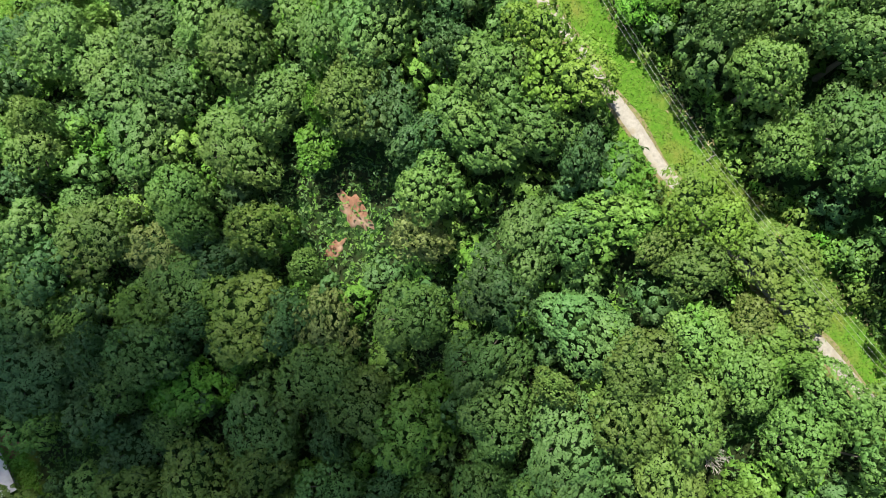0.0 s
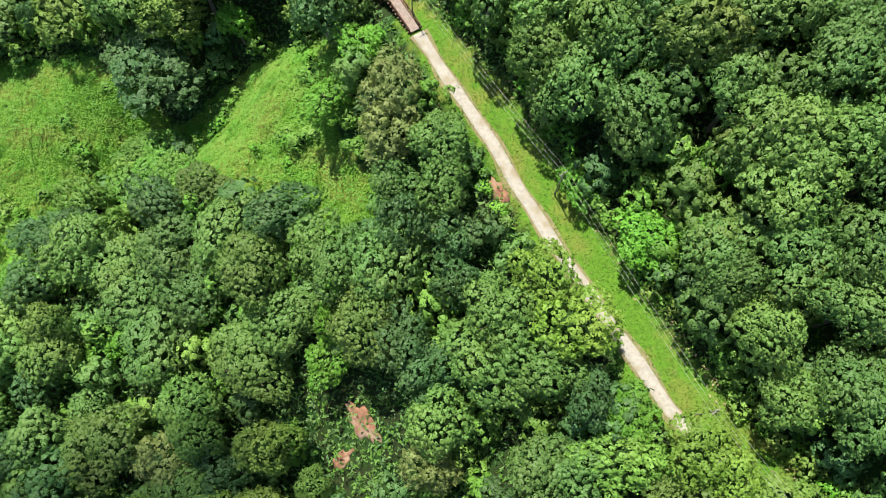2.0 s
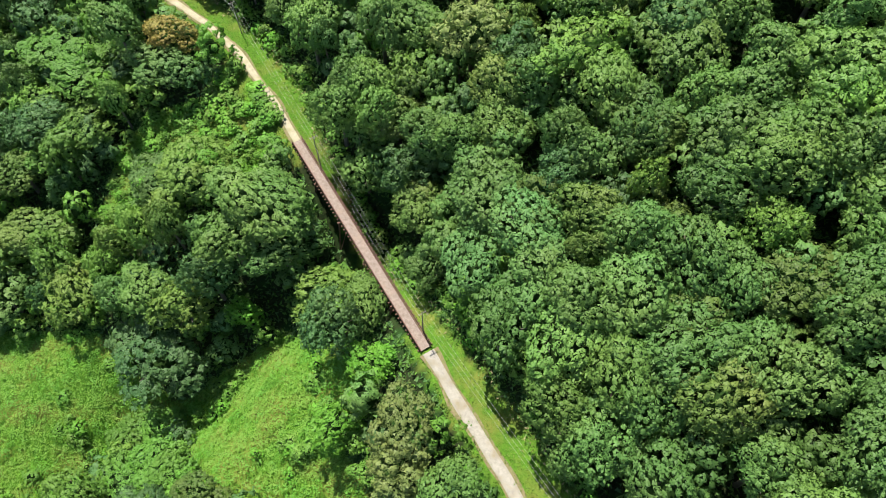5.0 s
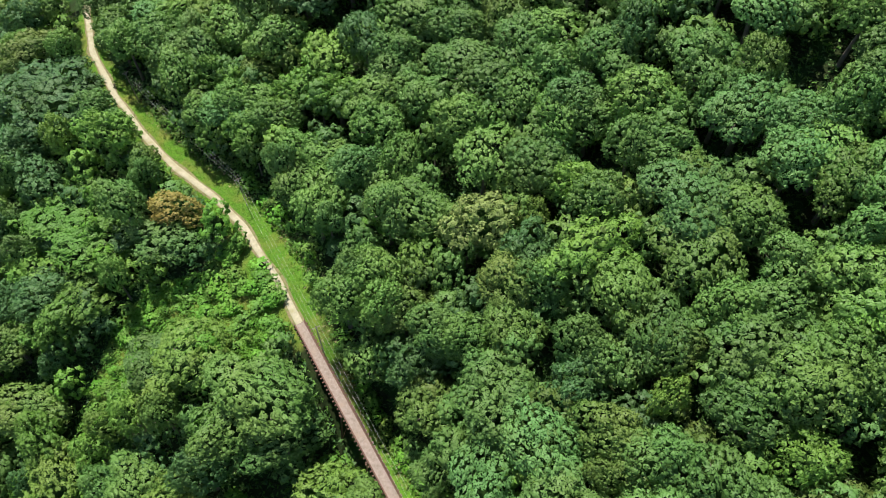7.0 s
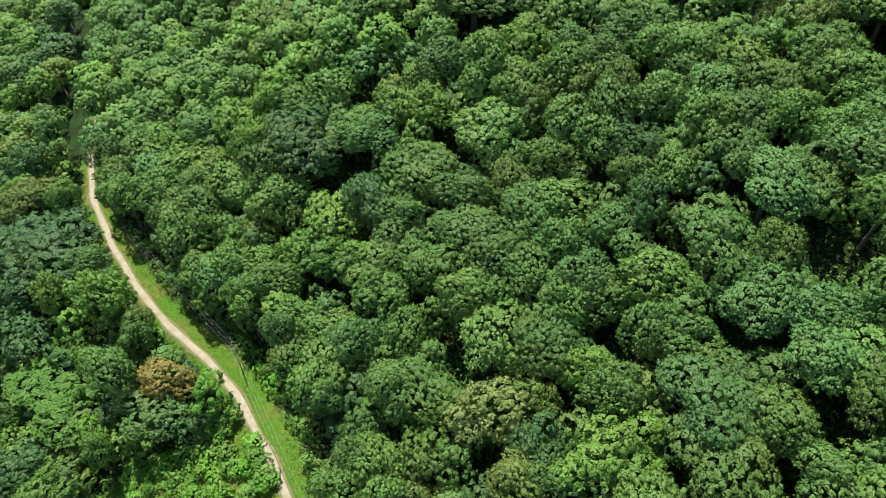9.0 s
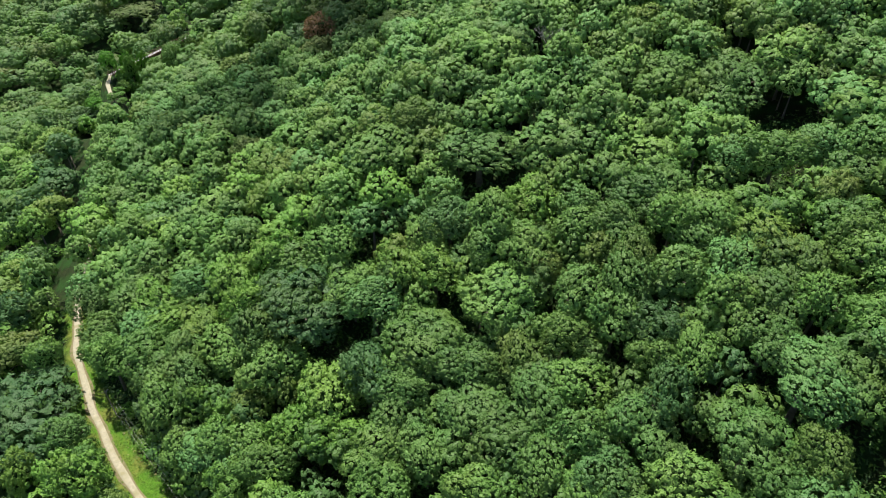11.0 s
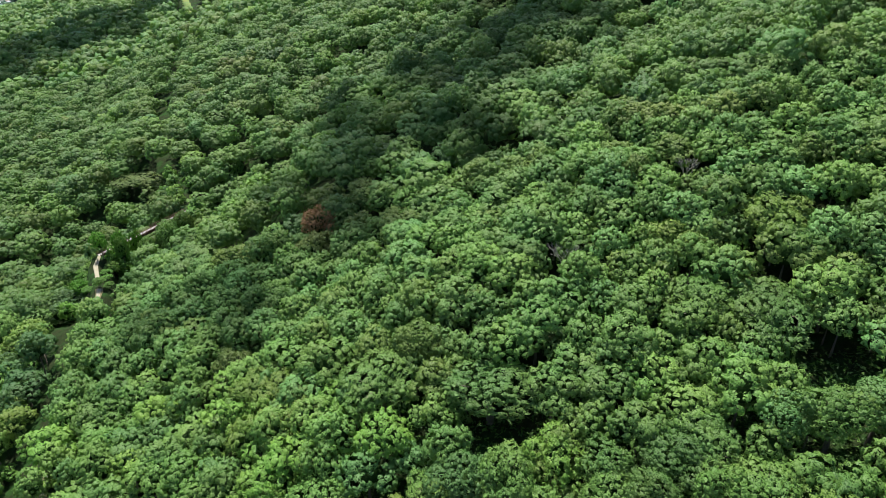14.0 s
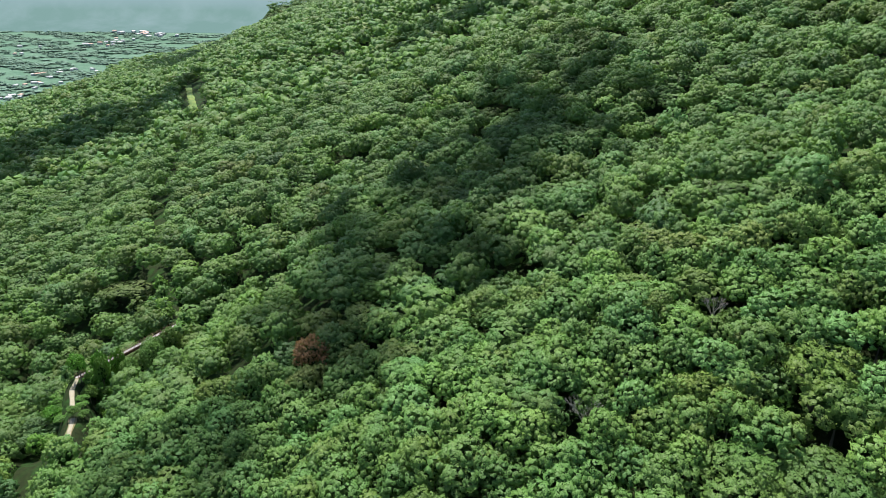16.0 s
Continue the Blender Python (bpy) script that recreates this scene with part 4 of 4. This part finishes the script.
n = 150000
ux, uy = rng.uniform(-105, 100, n), rng.uniform(-35, 240, n)
ud = trail_distance(ux, uy)
keep = ~is_open(ux, uy) & (np.abs(ux + 10) < 72 + 0.22 * np.maximum(uy, 0)) & (np.abs(ud) > 2.4)
ux, uy = ux[keep], uy[keep]
leaf_carpet("undergrowth", "low leafy green undergrowth beneath the trees", [LEAVES["dark"], LEAVES["bush"], LEAVES["mid"]], ux, uy, 0.42, 2.2, 0.5, rng.integers(0, 3, len(ux)))
n = 800000
ux, uy = rng.uniform(-135, 70, n), rng.uniform(-35, 238, n)
ud = trail_distance(ux, uy)
over = (np.hypot(ux - GULLY[0], uy - GULLY[1]) < 26) & (np.abs(ud) < 2.0)
keep = is_open(ux, uy) & ((np.abs(ud) > 0.8 + 0.35 * rng.random(n)) | over)
ux, uy, ud = ux[keep], uy[keep], ud[keep]
verge = np.abs(ud) < 9
leaf_carpet("grass", "short bright green grass on the path's verges", [GRASS], ux[verge], uy[verge], 0.13, 0.22, 0.8)
leaf_carpet("creepers", "bright green creepers and tall grass over the meadow", [*MEADOW_LEAVES, LEAVES["vine"]], ux[~verge], uy[~verge], 0.22, 0.26, 0.16, np.where(speckle(ux, uy, 3.2, 11)[~verge] + rng.normal(size=int((~verge).sum())) * 0.12 > 0.62, 2, rng.integers(0, 2, int((~verge).sum()))), True)
# rank growth and dry stems under the power line
k = resample(TRAIL, 0.06, 60, 330)[0]
t = resample(TRAIL, 0.06, 60, 330)[1]
k, t = k[k[:, 1] < 235], t[k[:, 1] < 235]
off = verge_width(k[:, 1]) + 0.1 + rng.normal(size=len(k)) * 1.0
sx, sy = k[:, 0] + t[:, 1] * off, k[:, 1] - t[:, 0] * off
leaf_carpet("tall_weeds", "straggling pale weeds and stems along the power line", [LEAVES["lime"], DRY_STEMS, LEAVES["bush"]], sx, sy, 0.26, 1.3, 0.8, rng.choice([0, 0, 1, 2], len(sx)))


# ---- footbridges, power line, shed, earth ----
def part(name, v, f, mat, parent, label="", smooth=False):
    """One mesh under a thing or under a part."""
    ob = new(name, mesh_of(name, v, f, [mat], smooth))
    ob.parent = parent
    if label:
        tagged(ob, label)
    return ob


def box(x0, x1, y0, y1, z0, z1, bevel=0.0):
    """A bar or slab, its upper edges eased."""
    b = bevel
    v = [(x0, y0, z0), (x1, y0, z0), (x1, y1, z0), (x0, y1, z0), (x0, y0, z1 - b), (x1, y0, z1 - b), (x1, y1, z1 - b), (x0, y1, z1 - b),
         (x0 + b, y0 + b, z1), (x1 - b, y0 + b, z1), (x1 - b, y1 - b, z1), (x0 + b, y1 - b, z1)]
    f = [(3, 2, 1, 0)] + [(i, (i + 1) % 4, 4 + (i + 1) % 4, 4 + i) for i in range(4)] + [(4 + i, 4 + (i + 1) % 4, 8 + (i + 1) % 4, 8 + i) for i in range(4)] + [(8, 9, 10, 11)]
    return v, f


def shared(name, mesh, parent, at, turn=0.0):
    ob = new(name, mesh)
    ob.parent = parent
    ob.matrix_basis = pose(*at, 0, 0, turn)
    return ob


def footbridge(a, b, deck, label):
    """An old railway bridge made into a footpath: girders on bents, sleepers, planks, railings. Runs along its own y."""
    length = math.hypot(b[0] - a[0], b[1] - a[1])
    root = tagged(new("footbridge"), label, "bridge", "bridges of the footpath")
    for side in (-1, 1):
        part("girder", *box(side * 0.7 - 0.16, side * 0.7 + 0.16, 0, length, -1.25, -0.34, 0.02), RUSTED, root)
        part("kerb_beam", *box(side * 0.92 - 0.10, side * 0.92 + 0.10, 0, length, -0.10, 0.20, 0.02), RUSTED, root, "rusty red edge beam along the planks")
        rail = [box(side * 1.06 - 0.045, side * 1.06 + 0.045, 0, length, z, z + 0.08, 0.015) for z in (1.04, 0.58)]
        part("handrail", *rail[0], RUSTED, root)
        part("middle_rail", *rail[1], RUSTED, root)
    post = mesh_of("post", *box(-0.05, 0.05, -0.05, 0.05, -0.3, 1.08, 0.015), [RUSTED])
    k = 0.3
    while k < length:
        for side in (-1, 1):
            shared("post", post, root, (side * 1.06, k, 0))
        k += 2.1
    sleeper = mesh_of("sleeper", *box(-1.42, 1.42, -0.13, 0.13, -0.34, -0.10, 0.02), [RUSTED])
    k = 0.4
    while k < length:
        shared("sleeper", sleeper, root, (0.05 * math.sin(k * 7.0), k, 0))
        k += 0.86
    planks = [mesh_of("plank", *box(-0.80 - w, 0.80 + w, -0.128, 0.128, -0.10, 0.05, 0.012), [deck]) for w in (0, 0.02, -0.025)]
    k, i = 0.14, 0
    while k < length:
        shared("plank", planks[i * 7 % 3], root, (0.012 * math.sin(i * 3.3), k, 0.006 * math.sin(i * 1.7)), 0.4 * math.sin(i * 2.1))
        k, i = k + 0.272, i + 1
    turn = math.degrees(math.atan2(-(b[0] - a[0]), b[1] - a[1]))
    root.matrix_basis = pose(a[0], a[1], TRAIL_Z + 0.06, 0, 0, turn)
    # bents down to the ground
    for q in np.linspace(0, length, 6)[0:6]:
        wx, wy = a[0] + (b[0] - a[0]) * q / length, a[1] + (b[1] - a[1]) * q / length
        foot = float(terrain(wx, wy)) - TRAIL_Z - 0.6
        q = min(max(q, 0.3), length - 0.3)
        bent = part("bent", *box(-1.5, 1.5, q - 0.18, q + 0.18, -1.60, -1.26, 0.02), RUSTED, root, "rusty trestle bent under the deck")
        for side in (-1, 1):
            v, f = tube([(side * 1.15, q, -1.4), (side * (1.2 - foot * 0.10), q, min(foot, -1.8))], [0.17, 0.17], 6)
            part("leg", v, f, RUSTED, bent)
        if foot < -4:
            for side in (-1, 1):
                v, f = tube([(side * 1.2, q, -1.7), (-side * (1.1 - foot * 0.09), q, foot + 0.8)], [0.08, 0.08], 5)
                part("brace", v, f, RUSTED, bent)
    return root


footbridge((-6.2, 90.6), (-32.6, 134.0), PLANKS, "old steel bridge with reddish plank walkway and rusty railings")
footbridge((-149.5, 368.0), (-127.0, 412.0), CONCRETE, "pale railed footbridge half hidden by trees")

POLES = [(66.5, -16.0), (34.6, 26.7), (16.2, 60.5), (-6.7, 93.5), (-27.5, 128.5), (-48.0, 163.5), (-81.0, 197.0)]
POLE_TOP = 16.6


def power_pole(x, y, turn):
    """A wooden pole with cross-arm, braces and insulators."""
    root = tagged(new("power_pole"), "weathered wooden power pole with a cross-arm on the verge", "pole", "power line poles")
    z = float(terrain(x, y))
    h = POLE_TOP - z
    v, f = tube([(0, 0, -0.6), (0, 0, h * 0.5), (0, 0, h + 0.3)], [0.12, 0.10, 0.08], 8)
    part("shaft", v, f, POLE_WOOD, root, smooth=True)
    part("cross_arm", *box(-0.75, 0.75, -0.05, 0.05, h - 0.25, h - 0.11, 0.01), POLE_WOOD, root)
    for side in (-1, 1):
        v, f = tube([(0, 0.08, h - 0.95), (side * 0.45, 0.08, h - 0.24)], [0.025, 0.025], 4)
        part("brace", v, f, WIRE, root)
    for off in (-0.65, 0.0, 0.65):
        v, f = tube([(off, 0, h - 0.11), (off, 0, h - 0.02), (off, 0, h + 0.06)], [0.05, 0.065, 0.03], 6)
        part("insulator", v, f, CONCRETE, root, "pale ceramic insulator")
    root.matrix_basis = pose(x, y, z, 0, 0, turn)
    return root


ARMS = []
for i, (x, y) in enumerate(POLES):
    p, q = POLES[max(i - 1, 0)], POLES[min(i + 1, len(POLES) - 1)]
    a = math.atan2(q[1] - p[1], q[0] - p[0])
    power_pole(x, y, math.degrees(a) - 90)
    ARMS.append((math.sin(a), -math.cos(a)))
for off in (-0.65, 0.0, 0.65):
    path = []
    for (p, u), (q, w) in zip(zip(POLES, ARMS), list(zip(POLES, ARMS))[1:]):
        for s in np.linspace(0, 1, 13)[:-1]:
            sag = -0.9 * 4 * s * (1 - s)
            path.append(((p[0] + u[0] * off) * (1 - s) + (q[0] + w[0] * off) * s, (p[1] + u[1] * off) * (1 - s) + (q[1] + w[1] * off) * s, POLE_TOP + 0.04 + sag))
    v, f = tube(path, [0.011] * len(path), 4)
    tagged(new("power_cable", mesh_of("power_cable", v, f, [WIRE], True)), "thin pale power cable slung between poles", "cable", "power line cables")


def earth_patch(name, label, cx, cy, rx, ry, turn, seed):
    """Bare soil lying on the slope, uneven at its rim."""
    k = random.Random(seed)
    v, f, rings, segs = [], [], 6, 22
    rim = [1 + k.uniform(-0.28, 0.28) for _ in range(segs)]
    c, s = math.cos(turn), math.sin(turn)
    for i in range(rings):
        for j in range(segs):
            a = 2 * math.pi * j / segs
            px, py = rx * math.cos(a) * rim[j] * (i + 0.02) / (rings - 1), ry * math.sin(a) * rim[j] * (i + 0.02) / (rings - 1)
            x, y = cx + px * c - py * s, cy + px * s + py * c
            v.append((x, y, float(terrain(x, y)) + (0.55 + k.uniform(-0.15, 0.2) if i < rings - 1 else -0.3)))
    for i in range(rings - 1):
        for j in range(segs):
            p, q = i * segs + j, i * segs + (j + 1) % segs
            f.append((p, q, q + segs, p + segs))
    tagged(new(name, mesh_of(name, v, f, [RED_EARTH], True)), label, "bare soil", kind="structure")


earth_patch("ground", "bare reddish earth of a small landslip", -15.2, 26.5, 4.6, 2.0, -0.9, 1)
earth_patch("ground", "bare reddish earth among creepers", -18.9, 20.4, 2.4, 1.3, 0.6, 2)
earth_patch("ground", "bare red earth bank below the path", 7.6, 61.0, 2.6, 1.1, -1.0, 3)
earth_patch("ground", "trodden bare earth of a yard", -83.0, -14.5, 5.0, 2.6, 0.3, 4)


def shed(x, y, turn):
    """A small house under a pale sheet roof."""
    root = tagged(new("shed"), "small shed with a pale sheet-metal roof in a clearing", "shed")
    z = float(terrain(x, y))
    for x0, x1, y0, y1 in ((-3, 3, -4, -3.85), (-3, 3, 3.85, 4), (-3, -2.85, -3.85, 3.85), (2.85, 3, -3.85, 3.85)):
        part("wall", *box(x0, x1, y0, y1, -2.5, 3.0, 0.01), CONCRETE, root)
    for side in (-1, 1):
        v = [(0, -4.6, 4.5), (0, 4.6, 4.5), (side * 3.7, 4.6, 2.8), (side * 3.7, -4.6, 2.8)]
        v = v + [(p[0], p[1], p[2] - 0.07) for p in v]
        part("roof_panel", v, [(0, 1, 2, 3), (7, 6, 5, 4), (0, 3, 7, 4), (1, 0, 4, 5), (2, 1, 5, 6), (3, 2, 6, 7)], SHEET, root)
    root.matrix_basis = pose(x, y, z + 0.4, 0, 0, turn)


SHEET = plain("pale_roof_sheet", (0.62, 0.62, 0.62), (0.74, 0.73, 0.72), 1.2, 0.5, c=(0.52, 0.50, 0.48))
shed(-85.8, -20.5, 30.0)

v, f = tube([(-2.6, 0, 0.3), (-0.8, 0.1, 0.35), (1.0, 0.0, 0.32), (2.8, -0.1, 0.3)], [0.26, 0.25, 0.22, 0.16], 8)
log = tagged(new("fallen_log", mesh_of("fallen_log", v, f, [RED_EARTH], True)), "fallen reddish-brown log on the bushes", "log")
log.matrix_basis = pose(-6.2, 123.5, float(terrain(-6.2, 123.5)), 0, 0, 5)


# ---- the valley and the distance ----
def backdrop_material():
    m, nodes, links, bsdf = material("glowing_haze_backdrop")
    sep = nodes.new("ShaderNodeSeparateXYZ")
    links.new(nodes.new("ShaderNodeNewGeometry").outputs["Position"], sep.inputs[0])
    # haze painted as a colour gradient by height; the sheet itself glows
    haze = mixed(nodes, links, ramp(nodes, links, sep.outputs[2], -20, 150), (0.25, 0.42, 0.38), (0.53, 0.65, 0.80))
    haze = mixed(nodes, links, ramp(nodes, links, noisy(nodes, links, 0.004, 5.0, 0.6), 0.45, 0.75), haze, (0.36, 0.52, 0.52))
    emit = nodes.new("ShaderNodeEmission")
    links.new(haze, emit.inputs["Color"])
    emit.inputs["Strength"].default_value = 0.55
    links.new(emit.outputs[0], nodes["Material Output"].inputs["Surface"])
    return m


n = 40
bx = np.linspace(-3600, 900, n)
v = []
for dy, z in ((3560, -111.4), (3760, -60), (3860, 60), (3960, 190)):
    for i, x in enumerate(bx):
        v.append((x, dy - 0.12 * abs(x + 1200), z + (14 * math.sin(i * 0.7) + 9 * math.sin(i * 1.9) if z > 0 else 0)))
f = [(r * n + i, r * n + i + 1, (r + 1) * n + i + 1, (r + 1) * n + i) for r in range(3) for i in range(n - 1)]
tagged(new("backdrop", mesh_of("backdrop", v, f, [backdrop_material()], True)), "glowing backdrop painted as hazy blue hills and plain on the horizon", "distance", kind="structure")

LIME_WALL = plain("pale_rendered_wall", (0.42, 0.41, 0.39), (0.52, 0.51, 0.48), 0.4, 0.9)
TILE_ROOF = plain("faded_tile_roof", (0.42, 0.27, 0.20), (0.56, 0.40, 0.32), 0.6, 0.85)
GREY_ROOF = plain("pale_grey_roof", (0.36, 0.37, 0.39), (0.50, 0.50, 0.51), 0.4, 0.7)


def house(x, y, w, d, h, turn, roof_mat):
    root = tagged(new("house"), "pale house under a pitched roof in the valley", "house", "houses in the valley")
    part("wall", *box(-w / 2, w / 2, -d / 2, d / 2, -3, h, 0.02), LIME_WALL, root)
    e, r = 0.6, h + d * 0.22
    v = [(-w / 2 - e, -d / 2 - e, h), (w / 2 + e, -d / 2 - e, h), (w / 2 + e, d / 2 + e, h), (-w / 2 - e, d / 2 + e, h), (-w / 2 + d * 0.2, 0, r), (w / 2 - d * 0.2, 0, r)]
    part("roof", v, [(0, 1, 5, 4), (2, 3, 4, 5)], roof_mat, root)
    part("gable", v, [(3, 0, 4), (1, 2, 5)], roof_mat, root)
    root.matrix_basis = pose(x, y, max(float(terrain(x, y)), -112.0) + 0.2, 0, 0, turn)


town = random.Random(3)
for cx, cy, spread_x, spread_y, count_, big in ((-1330, 3330, 110, 90, 9, 1.9), (-1430, 3050, 90, 90, 7, 1.5), (-1390, 2900, 70, 60, 5, 1.5), (-1085, 2070, 80, 90, 12, 1.0), (-1045, 1850, 50, 60, 7, 1.0),
                                              (-990, 1640, 35, 60, 6, 1.0), (-1500, 3440, 120, 60, 7, 2.0), (-1650, 2600, 200, 200, 8, 1.2)):
    for _ in range(count_):
        house(cx + town.uniform(-1, 1) * spread_x, cy + town.uniform(-1, 1) * spread_y, big * town.uniform(8, 17), big * town.uniform(6, 9), big * town.uniform(3.2, 6), town.uniform(0, 180), town.choice([TILE_ROOF, GREY_ROOF, GREY_ROOF]))
# far leaves paled and blued: the haze is put into their colour
LEAVES["valley"] = plain("leaves_haze_tinted", (0.085, 0.170, 0.108), (0.130, 0.222, 0.150), 0.05, 0.95, local=False)
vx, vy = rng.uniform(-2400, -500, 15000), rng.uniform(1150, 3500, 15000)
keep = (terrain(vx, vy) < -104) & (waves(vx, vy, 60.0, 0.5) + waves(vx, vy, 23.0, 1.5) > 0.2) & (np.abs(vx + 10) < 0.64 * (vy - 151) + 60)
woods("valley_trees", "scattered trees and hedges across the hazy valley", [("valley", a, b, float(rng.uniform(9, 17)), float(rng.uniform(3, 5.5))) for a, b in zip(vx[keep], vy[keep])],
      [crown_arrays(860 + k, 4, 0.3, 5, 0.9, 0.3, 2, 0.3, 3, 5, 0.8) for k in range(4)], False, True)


# ---- fair-weather clouds over the hills, out of view, placed to shade parts of the wood ----
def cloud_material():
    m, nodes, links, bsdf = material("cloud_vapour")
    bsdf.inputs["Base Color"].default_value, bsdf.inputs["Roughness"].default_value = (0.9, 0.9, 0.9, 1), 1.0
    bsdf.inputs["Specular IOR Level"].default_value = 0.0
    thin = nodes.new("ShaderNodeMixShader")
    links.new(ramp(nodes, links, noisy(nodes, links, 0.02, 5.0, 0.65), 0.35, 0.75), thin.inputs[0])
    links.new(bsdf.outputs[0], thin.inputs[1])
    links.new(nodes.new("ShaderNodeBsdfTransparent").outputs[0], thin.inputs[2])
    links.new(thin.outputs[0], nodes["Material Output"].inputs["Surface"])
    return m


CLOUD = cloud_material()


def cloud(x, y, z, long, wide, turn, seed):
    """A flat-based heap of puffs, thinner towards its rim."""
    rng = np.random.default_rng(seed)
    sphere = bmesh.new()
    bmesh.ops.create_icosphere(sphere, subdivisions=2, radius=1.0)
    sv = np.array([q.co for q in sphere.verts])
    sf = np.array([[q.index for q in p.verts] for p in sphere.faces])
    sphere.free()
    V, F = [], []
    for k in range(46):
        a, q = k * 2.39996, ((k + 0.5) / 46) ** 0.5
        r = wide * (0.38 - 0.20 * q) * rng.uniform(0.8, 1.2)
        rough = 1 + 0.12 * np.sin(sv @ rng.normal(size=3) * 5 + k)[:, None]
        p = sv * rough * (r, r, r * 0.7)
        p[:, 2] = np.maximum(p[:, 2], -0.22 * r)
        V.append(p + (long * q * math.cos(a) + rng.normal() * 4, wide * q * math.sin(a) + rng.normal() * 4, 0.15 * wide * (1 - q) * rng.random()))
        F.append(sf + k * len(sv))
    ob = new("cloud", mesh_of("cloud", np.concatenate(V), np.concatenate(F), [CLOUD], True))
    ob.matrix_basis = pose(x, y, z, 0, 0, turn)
    return tagged(ob, "unseen white cumulus cloud placed high above the hills to shade the wood", "cloud", "clouds", "structure")


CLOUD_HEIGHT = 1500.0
# each row starts with the ground spot its unseen cloud is put up to shade
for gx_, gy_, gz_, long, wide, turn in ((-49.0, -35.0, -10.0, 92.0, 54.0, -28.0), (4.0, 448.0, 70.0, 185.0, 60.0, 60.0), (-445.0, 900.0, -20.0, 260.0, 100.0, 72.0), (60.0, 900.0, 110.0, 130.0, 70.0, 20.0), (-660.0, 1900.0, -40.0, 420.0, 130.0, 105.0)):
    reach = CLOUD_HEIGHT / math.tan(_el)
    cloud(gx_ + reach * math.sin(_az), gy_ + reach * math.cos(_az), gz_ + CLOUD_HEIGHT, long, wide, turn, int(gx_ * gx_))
